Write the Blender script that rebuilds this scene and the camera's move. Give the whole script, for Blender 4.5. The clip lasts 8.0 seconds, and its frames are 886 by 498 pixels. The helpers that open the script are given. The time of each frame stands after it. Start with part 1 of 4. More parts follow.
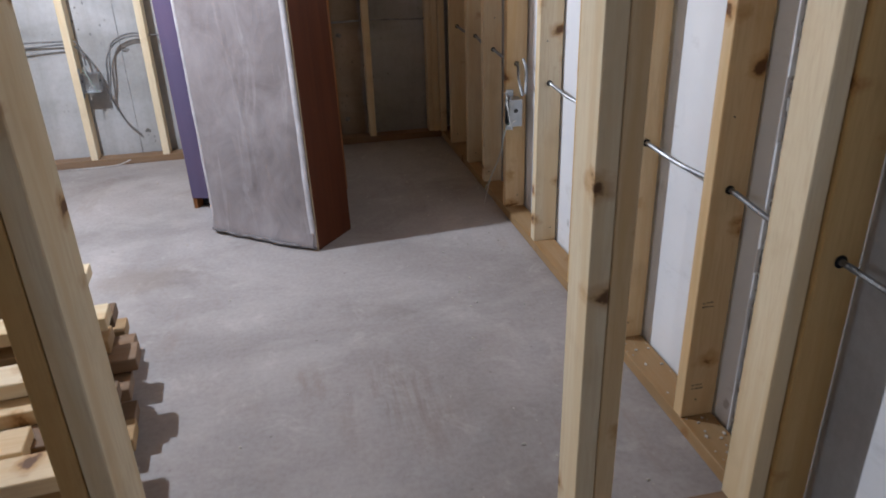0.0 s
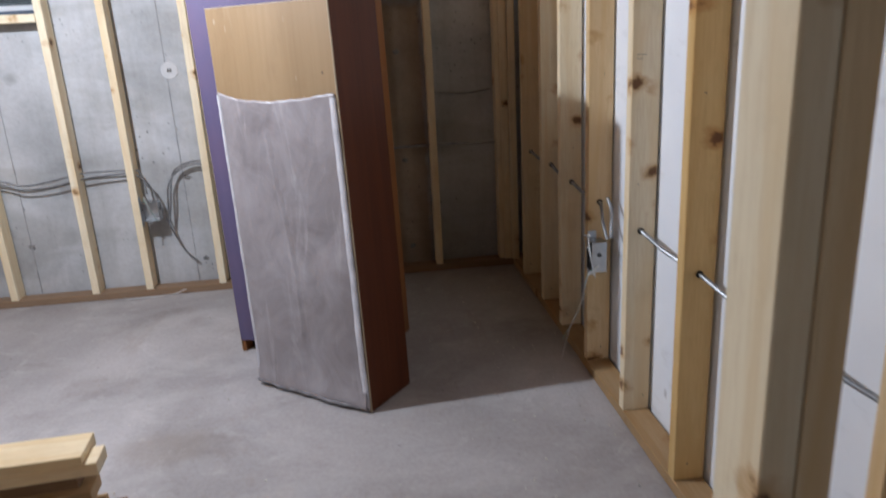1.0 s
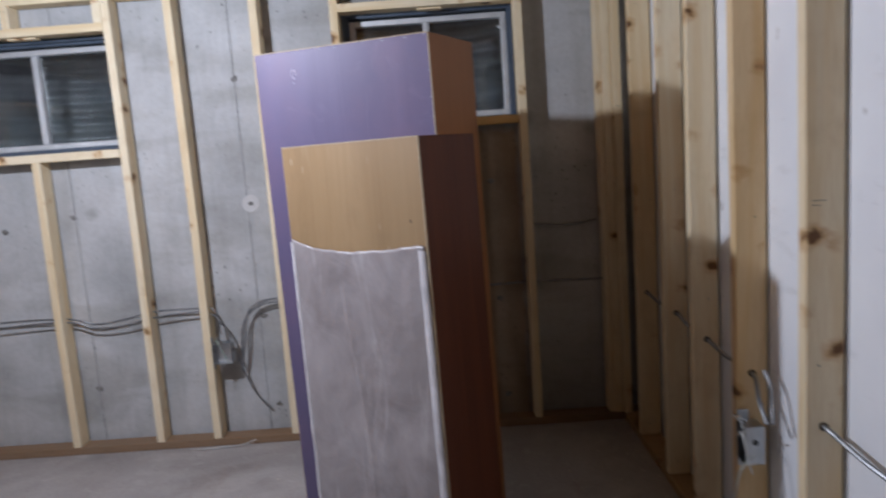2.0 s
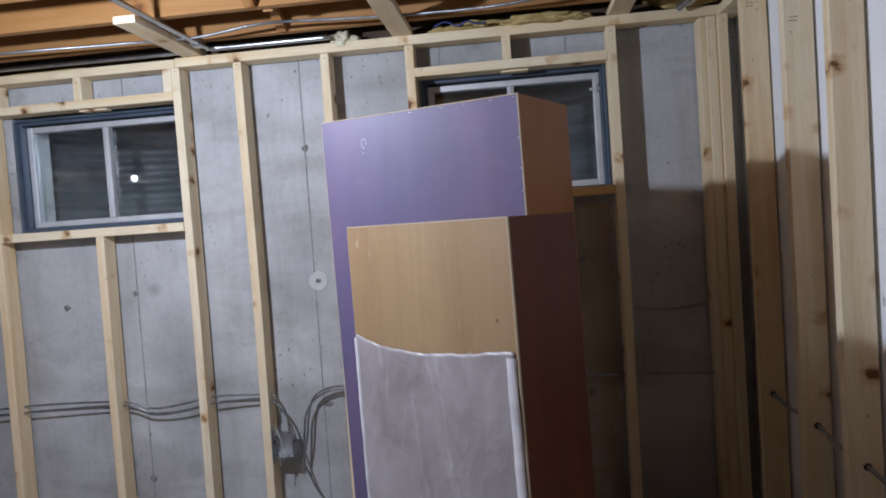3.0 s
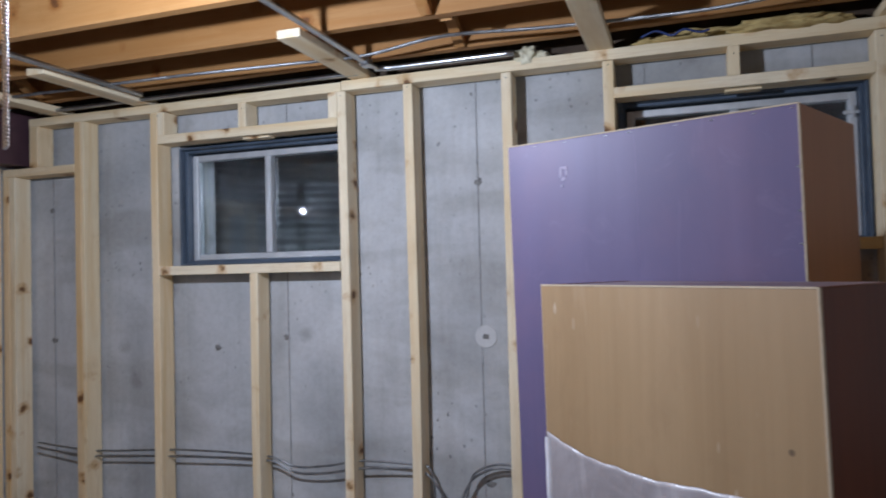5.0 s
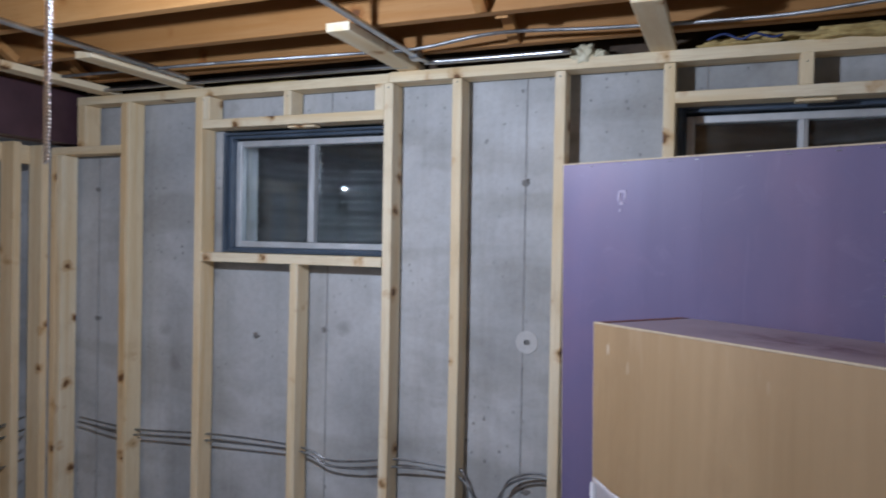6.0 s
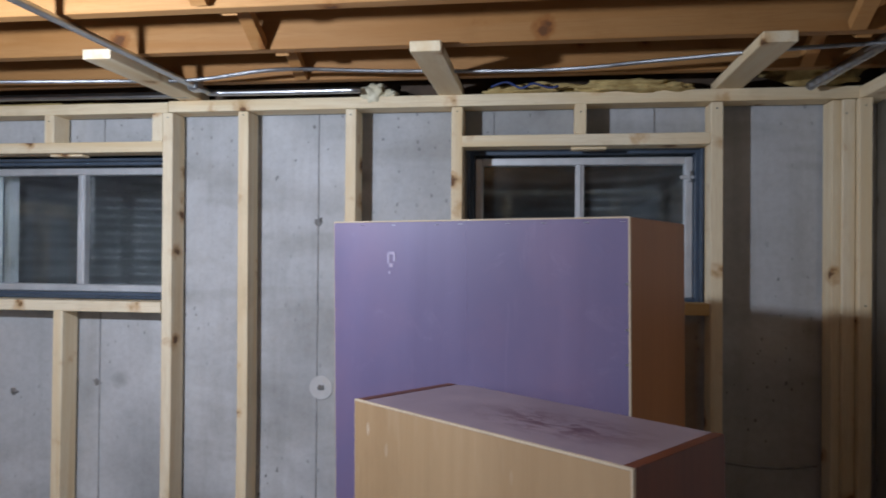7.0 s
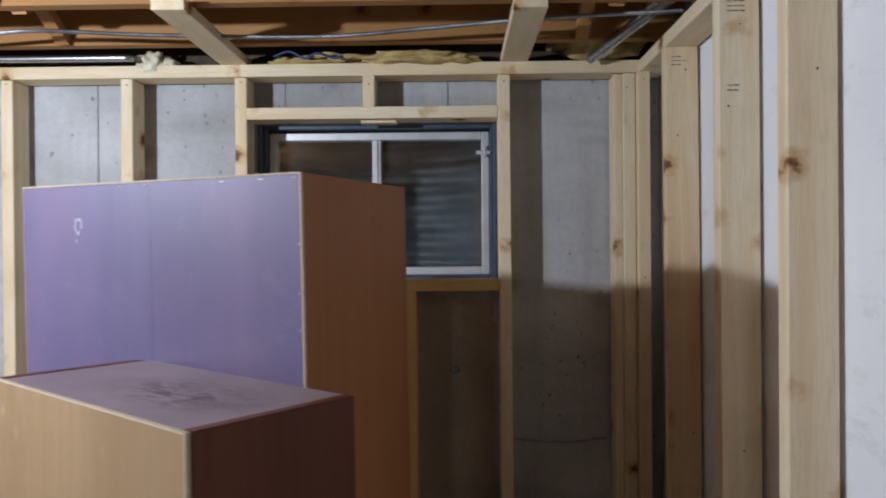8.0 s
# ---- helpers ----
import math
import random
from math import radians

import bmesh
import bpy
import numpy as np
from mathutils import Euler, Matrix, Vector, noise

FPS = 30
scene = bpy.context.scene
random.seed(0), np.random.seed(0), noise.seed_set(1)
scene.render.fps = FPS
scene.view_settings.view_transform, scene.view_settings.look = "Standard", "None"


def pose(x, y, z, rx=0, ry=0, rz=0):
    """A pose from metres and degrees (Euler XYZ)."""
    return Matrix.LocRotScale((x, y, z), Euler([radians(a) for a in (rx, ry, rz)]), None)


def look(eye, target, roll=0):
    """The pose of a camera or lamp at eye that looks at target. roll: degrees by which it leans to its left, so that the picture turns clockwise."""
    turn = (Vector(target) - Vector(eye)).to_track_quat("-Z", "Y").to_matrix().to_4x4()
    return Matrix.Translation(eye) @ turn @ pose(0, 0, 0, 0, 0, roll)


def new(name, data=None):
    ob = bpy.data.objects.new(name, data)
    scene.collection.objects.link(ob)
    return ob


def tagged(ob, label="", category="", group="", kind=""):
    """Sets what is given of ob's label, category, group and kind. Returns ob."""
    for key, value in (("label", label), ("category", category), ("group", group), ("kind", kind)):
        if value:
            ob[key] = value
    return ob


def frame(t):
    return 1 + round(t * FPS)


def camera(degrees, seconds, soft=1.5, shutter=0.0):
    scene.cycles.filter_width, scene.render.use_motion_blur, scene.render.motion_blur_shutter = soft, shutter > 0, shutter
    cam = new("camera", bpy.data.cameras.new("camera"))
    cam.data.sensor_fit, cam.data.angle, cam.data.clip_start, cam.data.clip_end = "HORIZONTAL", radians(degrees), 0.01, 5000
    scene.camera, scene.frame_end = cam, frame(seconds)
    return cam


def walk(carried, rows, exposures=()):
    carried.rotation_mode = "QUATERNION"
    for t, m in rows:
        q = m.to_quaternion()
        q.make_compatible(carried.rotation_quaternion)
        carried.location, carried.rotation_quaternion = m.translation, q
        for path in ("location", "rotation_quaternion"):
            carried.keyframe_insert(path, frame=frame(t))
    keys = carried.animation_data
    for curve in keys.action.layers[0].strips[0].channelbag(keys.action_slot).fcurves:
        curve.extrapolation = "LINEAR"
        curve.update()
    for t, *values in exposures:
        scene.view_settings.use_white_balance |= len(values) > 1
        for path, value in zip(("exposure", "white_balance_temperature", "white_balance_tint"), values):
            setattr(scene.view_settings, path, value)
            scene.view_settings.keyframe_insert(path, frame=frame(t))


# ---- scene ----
cam = camera(64.1, 8.0, 1.8, 0.3)
PATH = [
    (0, (0.257, 0.175, 1.209), (0.618, 1.955, 0.372), -1.9),
    (0.5, (0.258, 0.368, 1.232), (0.595, 2.178, 0.451), -3.4),
    (1, (0.341, 0.582, 1.289), (0.533, 2.486, 0.708), -3.2),
    (1.5, (0.323, 0.816, 1.33), (0.485, 2.765, 0.913), -3.3),
    (2, (0.328, 1.042, 1.371), (0.304, 3.023, 1.097), -4.1),
    (2.2, (0.335, 1.109, 1.385), (0.169, 3.09, 1.167), -4.6),
    (3.3, (0.279, 1.502, 1.43), (0.05, 3.489, 1.402), -3.7),
    (3.5, (0.292, 1.573, 1.441), (0.054, 3.558, 1.454), -3.4),
    (4, (0.351, 1.764, 1.447), (0.046, 3.739, 1.52), -3.3),
    (4.5, (0.241, 1.823, 1.445), (-0.157, 3.782, 1.523), -3.2),
    (4.7, (0.171, 1.84, 1.444), (-0.333, 3.774, 1.521), -2.8),
    (5.8, (0.037, 1.904, 1.534), (-0.769, 3.734, 1.508), 1.4),
    (6, (0.054, 1.92, 1.559), (-0.691, 3.776, 1.535), 1.1),
    (6.5, (0.103, 2.001, 1.632), (-0.342, 3.951, 1.63), 0.8),
    (7, (0.152, 2.026, 1.669), (-0.126, 4.006, 1.683), 0.5),
    (7.5, (0.286, 2.068, 1.664), (0.189, 4.066, 1.676), -0.4),
    (7.9, (0.516, 2.123, 1.619), (0.466, 4.122, 1.624), -0.4),
    (8, (0.551, 2.143, 1.608), (0.512, 4.143, 1.612), -0.4),
]
EXPOSURE = [  # seconds, stops, kelvin, tint
    (0.0, 0.62, 6500, 12), (1.0, 0.38, 6450, 12), (1.5, 0.03, 6450, 14), (2.0, -0.12, 6400, 15), (3.5, -0.24, 6150, 14), (4.5, -0.36, 6050, 14),
    (6.0, -0.54, 6050, 13), (6.5, -0.56, 6330, 14), (7.0, -0.45, 6300, 13), (7.5, -0.2, 6350, 13), (8.0, -0.05, 6400, 12),
]
walk(cam, [(t, look(eye, target, roll)) for t, eye, target, roll in PATH], EXPOSURE)

# ---- light ----
world = bpy.data.worlds.new("night")
world.use_nodes = True
world.node_tree.nodes["Background"].inputs[0].default_value = (0.02, 0.03, 0.05, 1)
world.node_tree.nodes["Background"].inputs[1].default_value = 0.05
scene.world = world
LAMP = (-1.0, 2.79, 2.03)
FAR_LAMP = (-4.10, 0.0, 2.15)


def bulb_light(place, watts, radius):
    data = bpy.data.lights.new("bulb_light", "POINT")
    data.energy, data.shadow_soft_size, data.color = watts, radius, (0.79, 0.875, 1.0)
    ob = new("bulb_light", data)
    ob.location = place
    return ob


bulb_light(LAMP, 128, 0.028)
bulb_light(FAR_LAMP, 38, 0.028)


# ---- materials ----
class Nodes:
    """Short hand for building one node material."""

    def __init__(self, name):
        self.mat = bpy.data.materials.new(name)
        self.mat.use_nodes = True
        self.tree = self.mat.node_tree
        self.bsdf = self.tree.nodes["Principled BSDF"]

    def add(self, kind, **values):
        node = self.tree.nodes.new(kind)
        for key, value in values.items():
            setattr(node, key, value)
        return node

    def plug(self, a, b):
        self.tree.links.new(a, b)

    def coords(self, scale=(1, 1, 1), shift=True):
        """Object coordinates, scaled, moved by a random step for each object."""
        tex = self.add("ShaderNodeTexCoord")
        mapping = self.add("ShaderNodeMapping")
        mapping.inputs["Scale"].default_value = scale
        self.plug(tex.outputs["Object"], mapping.inputs["Vector"])
        if shift:
            info = self.add("ShaderNodeObjectInfo")
            times = self.add("ShaderNodeMath", operation="MULTIPLY")
            times.inputs[1].default_value = 37.0
            self.plug(info.outputs["Random"], times.inputs[0])
            both = self.add("ShaderNodeCombineXYZ")
            for k in range(3):
                self.plug(times.outputs[0], both.inputs[k])
            self.plug(both.outputs[0], mapping.inputs["Location"])
        return mapping.outputs[0]

    def noise(self, vector, scale, detail=4.0, rough=0.55, warp=0.0):
        node = self.add("ShaderNodeTexNoise")
        node.inputs["Scale"].default_value = scale
        node.inputs["Detail"].default_value = detail
        node.inputs["Roughness"].default_value = rough
        node.inputs["Distortion"].default_value = warp
        self.plug(vector, node.inputs["Vector"])
        return node.outputs["Fac"]

    def spots(self, vector, scale):
        node = self.add("ShaderNodeTexVoronoi")
        node.inputs["Scale"].default_value = scale
        self.plug(vector, node.inputs["Vector"])
        return node.outputs["Distance"]

    def ramp(self, value, stops):
        node = self.add("ShaderNodeValToRGB")
        els = node.color_ramp.elements
        while len(els) < len(stops):
            els.new(0.5)
        for el, (place, colour) in zip(els, stops):
            el.position = place
            el.color = (*colour, 1) if len(colour) == 3 else colour
        self.plug(value, node.inputs[0])
        return node.outputs[0]

    def mix(self, a, b, fac, how="MIX"):
        node = self.add("ShaderNodeMix", data_type="RGBA", blend_type=how)
        for value, key in ((fac, 0), (a, 6), (b, 7)):
            if isinstance(value, (int, float)):
                node.inputs[key].default_value = value
            elif isinstance(value, tuple):
                node.inputs[key].default_value = (*value, 1)
            else:
                self.plug(value, node.inputs[key])
        return node.outputs[2]

    def math(self, how, a, b):
        node = self.add("ShaderNodeMath", operation=how)
        for k, value in enumerate((a, b)):
            if isinstance(value, (int, float)):
                node.inputs[k].default_value = value
            else:
                self.plug(value, node.inputs[k])
        return node.outputs[0]

    def finish(self, colour, rough=0.6, metal=0.0, relief=None, depth=0.3, step=0.002, gloss=0.5):
        if isinstance(colour, tuple):
            self.bsdf.inputs["Base Color"].default_value = (*colour, 1)
        else:
            self.plug(colour, self.bsdf.inputs["Base Color"])
        if isinstance(rough, (int, float)):
            self.bsdf.inputs["Roughness"].default_value = rough
        else:
            self.plug(rough, self.bsdf.inputs["Roughness"])
        self.bsdf.inputs["Metallic"].default_value = metal
        self.bsdf.inputs["Specular IOR Level"].default_value = gloss
        if relief is not None:
            bump = self.add("ShaderNodeBump")
            bump.inputs["Strength"].default_value = depth
            bump.inputs["Distance"].default_value = step
            self.plug(relief, bump.inputs["Height"])
            self.plug(bump.outputs[0], self.bsdf.inputs["Normal"])
        return self.mat


def black_white(n, value, low, high):
    return n.ramp(value, ((low, (0, 0, 0)), (high, (1, 1, 1))))


def pine(name, pale, amber, knot=(0.12, 0.05, 0.02), per_island=False, along=(14, 14, 0.9)):
    """Sawn softwood; the grain runs along the piece's own z axis, or as 'along' says."""
    n = Nodes(name)
    v = n.coords(along)
    if per_island:
        chance = n.add("ShaderNodeNewGeometry").outputs["Random Per Island"]
    else:
        chance = n.add("ShaderNodeObjectInfo").outputs["Random"]
    base = n.mix(pale, amber, n.math("POWER", chance, 1.6))
    broad = n.noise(v, 1.3, 3, 0.5, 0.6)
    grain = n.noise(v, 7.0, 6, 0.65, 1.6)
    c = n.mix(base, n.mix(base, (0.70, 0.58, 0.44), 0.6, "MULTIPLY"), black_white(n, grain, 0.45, 0.80))
    c = n.mix(c, n.mix(base, (0.86, 0.74, 0.56), 0.8, "MULTIPLY"), black_white(n, broad, 0.42, 0.7))
    kv = n.coords(tuple(6.0 if a > 5 else 7.6 for a in along))
    cell = n.add("ShaderNodeTexVoronoi")
    cell.inputs["Scale"].default_value = 1.0
    n.plug(kv, cell.inputs["Vector"])
    split = n.add("ShaderNodeSeparateColor")
    n.plug(cell.outputs["Color"], split.inputs[0])
    rare = n.math("GREATER_THAN", split.outputs[0], 0.12)
    d = n.math("ADD", cell.outputs["Distance"], n.math("MULTIPLY", n.math("SUBTRACT", n.noise(kv, 4.5, 5), 0.5), 0.42))
    halo = n.math("MULTIPLY", n.ramp(d, ((0.10, (1, 1, 1)), (0.27, (0, 0, 0)))), rare)
    core = n.math("MULTIPLY", n.ramp(d, ((0.075, (1, 1, 1)), (0.135, (0, 0, 0)))), rare)
    c = n.mix(c, n.mix(base, (0.62, 0.40, 0.20), 0.85, "MULTIPLY"), halo)
    c = n.mix(c, knot, n.math("MULTIPLY", core, 0.9))
    dirt = n.noise(n.coords((3, 3, 3)), 2.0, 5, 0.6)
    c = n.mix(c, (0.72, 0.66, 0.58), n.math("MULTIPLY", black_white(n, dirt, 0.55, 0.8), 0.5), "MULTIPLY")
    return n.finish(c, 0.62, 0, grain, 0.35, 0.0015, 0.3)


PINE = pine("pine", (0.81, 0.67, 0.45), (0.72, 0.51, 0.27))
PALE_PINE = pine("pale_pine", (0.85, 0.745, 0.55), (0.81, 0.68, 0.46))
AMBER_PINE = pine("amber_pine", (0.66, 0.45, 0.20), (0.58, 0.37, 0.15))
JOIST_WOOD = pine("joist_wood", (0.47, 0.25, 0.093), (0.38, 0.195, 0.07), (0.12, 0.05, 0.02), True, (0.9, 14, 14))
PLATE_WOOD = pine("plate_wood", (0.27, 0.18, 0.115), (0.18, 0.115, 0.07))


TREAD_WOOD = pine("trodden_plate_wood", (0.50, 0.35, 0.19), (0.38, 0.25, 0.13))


BROWN_PATCH = (0.33, 4.497, 0.73)         # middle of the brown patch below the second window


def concrete(name, dark, light, holes=True, streak=True):
    n = Nodes(name)
    v = n.coords((1, 1, 1), False)
    cloud = n.noise(v, 1.7, 6, 0.6, 0.4)
    fine = n.noise(v, 38.0, 5, 0.7)
    c = n.mix(dark, light, black_white(n, cloud, 0.32, 0.68))
    c = n.mix(c, (0.88, 0.875, 0.87), black_white(n, fine, 0.42, 0.75), "MULTIPLY")
    if streak:
        drip = n.noise(n.coords((9, 9, 0.8), False), 1.0, 4, 0.6)
        c = n.mix(c, (0.74, 0.73, 0.71), n.math("MULTIPLY", black_white(n, drip, 0.5, 0.72), 0.6), "MULTIPLY")
        pour = n.noise(n.coords((1.2, 1.2, 4.5), False), 1.0, 3, 0.5, 0.5)
        c = n.mix(c, (0.84, 0.83, 0.81), black_white(n, pour, 0.5, 0.62), "MULTIPLY")
        spot = n.add("ShaderNodeVectorMath", operation="SUBTRACT")
        n.plug(v, spot.inputs[0])
        spot.inputs[1].default_value = BROWN_PATCH
        axes = n.add("ShaderNodeSeparateXYZ")
        n.plug(spot.outputs[0], axes.inputs[0])
        away = n.math("MAXIMUM", n.math("MULTIPLY", n.math("ABSOLUTE", axes.outputs[0], 0.0), 1 / 0.36), n.math("MULTIPLY", n.math("ABSOLUTE", axes.outputs[2], 0.0), 1 / 0.76))
        away = n.math("MAXIMUM", away, n.math("MULTIPLY", n.math("ABSOLUTE", axes.outputs[1], 0.0), 4.0))
        away = n.math("ADD", away, n.math("MULTIPLY", n.math("SUBTRACT", n.noise(v, 6, 4), 0.5), 0.2))
        c = n.mix(c, (0.72, 0.50, 0.29), n.math("MULTIPLY", n.ramp(away, ((0.93, (1, 1, 1)), (1.03, (0, 0, 0)))), 0.75), "MULTIPLY")
    relief = fine
    if holes:
        area = black_white(n, n.noise(v, 2.3, 3), 0.46, 0.62)
        pit = n.ramp(n.math("ADD", n.spots(n.coords((1, 1, 0.6), False), 30.0), n.math("MULTIPLY", n.noise(v, 45, 2), 0.35)), ((0.265, (1, 1, 1)), (0.32, (0, 0, 0))))
        pit = n.math("MULTIPLY", pit, area)
        c = n.mix(c, (0.10, 0.10, 0.10), n.math("MULTIPLY", pit, 0.62))
        blot = n.ramp(n.math("ADD", n.spots(v, 3.1), n.math("MULTIPLY", n.noise(v, 14, 4), 0.25)), ((0.17, (1, 1, 1)), (0.27, (0, 0, 0))))
        c = n.mix(c, (0.18, 0.17, 0.16), n.math("MULTIPLY", blot, 0.45))
        relief = n.math("SUBTRACT", fine, n.math("MULTIPLY", pit, 2.0))
    return n.finish(c, 0.85, 0, relief, 0.35, 0.003, 0.3)


CONCRETE = concrete("poured_concrete", (0.37, 0.38, 0.39), (0.58, 0.59, 0.605))
CONCRETE_PATCH = concrete("concrete_patch", (0.50, 0.50, 0.50), (0.62, 0.62, 0.62), False, False)


FLOOR_STAIN = (0.44, 1.78)


def floor_material():
    n = Nodes("floor_concrete")
    v = n.coords((1, 1, 1), False)
    cloud = n.noise(v, 1.1, 7, 0.62, 0.8)
    fine = n.noise(v, 60.0, 5, 0.7)
    c = n.mix((0.30, 0.28, 0.277), (0.45, 0.425, 0.424), black_white(n, cloud, 0.33, 0.66))
    c = n.mix(c, (0.82, 0.80, 0.78), black_white(n, fine, 0.40, 0.75), "MULTIPLY")
    sweep = n.noise(n.coords((1.0, 1.5, 1), False), 2.6, 6, 0.62, 0.5)
    c = n.mix(c, (0.54, 0.52, 0.51), n.math("MULTIPLY", black_white(n, sweep, 0.50, 0.72), 0.4))
    damp = n.noise(n.coords((1, 1.3, 1), False), 1.9, 6, 0.6, 0.3)
    c = n.mix(c, (0.66, 0.62, 0.58), n.math("MULTIPLY", black_white(n, damp, 0.56, 0.74), 0.8), "MULTIPLY")
    rust = n.noise(n.coords((7, 1.6, 1), False), 1.0, 5, 0.65)
    spot = n.noise(v, 1.5, 2)
    c = n.mix(c, (0.26, 0.185, 0.14), n.math("MULTIPLY", n.math("MULTIPLY", black_white(n, rust, 0.56, 0.74), black_white(n, spot, 0.48, 0.62)), 0.6))
    near = n.add("ShaderNodeVectorMath", operation="DISTANCE")
    n.plug(n.coords((1.6, 1.0, 1), False), near.inputs[0])
    near.inputs[1].default_value = (FLOOR_STAIN[0] * 1.6, FLOOR_STAIN[1], 0.0)
    streaks = n.noise(n.coords((16, 2.2, 1), False), 1.0, 5, 0.7, 0.4)
    c = n.mix(c, (0.20, 0.135, 0.10), n.math("MULTIPLY", n.math("MULTIPLY", black_white(n, streaks, 0.46, 0.66), n.ramp(near.outputs["Value"], ((0.08, (1, 1, 1)), (0.34, (0, 0, 0))))), 0.6))
    ring = n.add("ShaderNodeVectorMath", operation="DISTANCE")
    n.plug(n.coords((1.0, 1.5, 1), False), ring.inputs[0])
    ring.inputs[1].default_value = (-0.42, 2.78 * 1.5, 0.0)
    ragged = n.math("ADD", ring.outputs["Value"], n.math("MULTIPLY", n.math("SUBTRACT", n.noise(v, 9, 4), 0.5), 0.16))
    c = n.mix(c, (0.25, 0.205, 0.165), n.math("MULTIPLY", n.ramp(ragged, ((0.10, (1, 1, 1)), (0.20, (0, 0, 0)))), 0.40))
    scuff = n.noise(n.coords((2.2, 2.2, 1), False), 3.0, 7, 0.72, 0.6)
    c = n.mix(c, (0.60, 0.575, 0.565), n.math("MULTIPLY", black_white(n, scuff, 0.56, 0.74), 0.45))
    speck = n.ramp(n.math("ADD", n.spots(v, 9.0), n.math("MULTIPLY", fine, 0.2)), ((0.12, (1, 1, 1)), (0.155, (0, 0, 0))))
    c = n.mix(c, (0.13, 0.11, 0.10), n.math("MULTIPLY", speck, 0.55))
    rough = n.ramp(cloud, ((0.3, (0.50, 0.50, 0.50)), (0.7, (0.68, 0.68, 0.68))))
    return n.finish(c, rough, 0, n.math("ADD", fine, n.math("MULTIPLY", cloud, 2.0)), 0.16, 0.002, 0.35)


FLOOR = floor_material()


def white_wall():
    n = Nodes("white_foam_board")
    v = n.coords((1, 1, 1), False)
    c = n.mix((0.80, 0.82, 0.86), (0.87, 0.89, 0.92), black_white(n, n.noise(v, 3.0, 5), 0.35, 0.65))
    scuff = n.ramp(n.math("ADD", n.spots(n.coords((1, 1, 0.6), False), 7.0), n.math("MULTIPLY", n.noise(v, 25, 3), 0.25)), ((0.165, (1, 1, 1)), (0.20, (0, 0, 0))))
    c = n.mix(c, (0.34, 0.32, 0.31), n.math("MULTIPLY", scuff, 0.6))
    rub = n.noise(n.coords((2, 2, 5), False), 2.6, 6, 0.7)
    c = n.mix(c, (0.70, 0.69, 0.68), n.math("MULTIPLY", black_white(n, rub, 0.58, 0.74), 0.6), "MULTIPLY")
    return n.finish(c, 0.6, 0, n.noise(v, 90, 4), 0.15, 0.001, 0.3)


WHITE_BOARD = white_wall()


def veneer(name, dark, light, along=(22, 22, 0.7), rough=0.42, amount=1.0, gloss=0.5):
    n = Nodes(name)
    v = n.coords(along, False)
    grain = n.noise(v, 1.6, 6, 0.62, 0.5)
    broad = n.noise(n.coords((5, 5, 0.35), False), 1.0, 3, 0.5, 0.3)
    c = n.mix(dark, light, n.mix(black_white(n, grain, 0.34, 0.7), black_white(n, broad, 0.35, 0.65), 0.6))
    wear = n.noise(n.coords((2, 2, 2), False), 2.5, 6, 0.65)
    c = n.mix(c, (0.80, 0.80, 0.82), n.math("MULTIPLY", black_white(n, wear, 0.55, 0.75), 0.4 * amount), "MULTIPLY")
    return n.finish(c, rough, 0, grain, 0.06, 0.0008, gloss)




def worn_honey():
    """Honey veneer in broad upright bands, with scratches, pale specks and darkened patches."""
    n = Nodes("worn_honey_veneer")
    grain = n.noise(n.coords((30, 30, 1.1), False), 1.6, 6, 0.65, 0.6)
    band = n.noise(n.coords((6.5, 6.5, 0.12), False), 1.0, 2, 0.4)
    c = n.mix((0.262, 0.166, 0.082), (0.352, 0.236, 0.126), n.mix(black_white(n, grain, 0.32, 0.7), black_white(n, band, 0.36, 0.62), 0.6))
    wear = n.noise(n.coords((2.2, 2.2, 1.4), False), 2.2, 6, 0.68, 0.4)
    c = n.mix(c, (0.74, 0.70, 0.66), n.math("MULTIPLY", black_white(n, wear, 0.50, 0.74), 0.6), "MULTIPLY")
    rub = n.noise(n.coords((13, 13, 1.6), False), 1.2, 5, 0.7, 0.3)
    c = n.mix(c, (0.42, 0.31, 0.20), n.math("MULTIPLY", black_white(n, rub, 0.60, 0.78), 0.5))
    area = black_white(n, n.noise(n.coords((1, 1, 1), False), 3.5, 3), 0.48, 0.60)
    scratch = n.ramp(n.spots(n.coords((30, 30, 9), False), 1.0), ((0.07, (1, 1, 1)), (0.12, (0, 0, 0))))
    c = n.mix(c, (0.58, 0.50, 0.40), n.math("MULTIPLY", n.math("MULTIPLY", scratch, area), 0.7))
    nick = n.ramp(n.spots(n.coords((1, 1, 1), False), 7.0), ((0.025, (1, 1, 1)), (0.04, (0, 0, 0))))
    c = n.mix(c, (0.06, 0.04, 0.03), n.math("MULTIPLY", nick, 0.7))
    return n.finish(c, n.ramp(wear, ((0.3, (0.40, 0.40, 0.40)), (0.7, (0.54, 0.54, 0.54)))), 0, grain, 0.06, 0.0008)


HONEY = worn_honey()
MAHOGANY = veneer("mahogany_laminate", (0.060, 0.0155, 0.006), (0.122, 0.034, 0.0125), rough=0.46, gloss=0.2)
WALNUT = veneer("brown_laminate", (0.215, 0.082, 0.026), (0.31, 0.126, 0.043), rough=0.45, gloss=0.3)
CHIPBOARD = veneer("chipboard_edge", (0.36, 0.28, 0.19), (0.50, 0.41, 0.29), (60, 60, 60), 0.8)


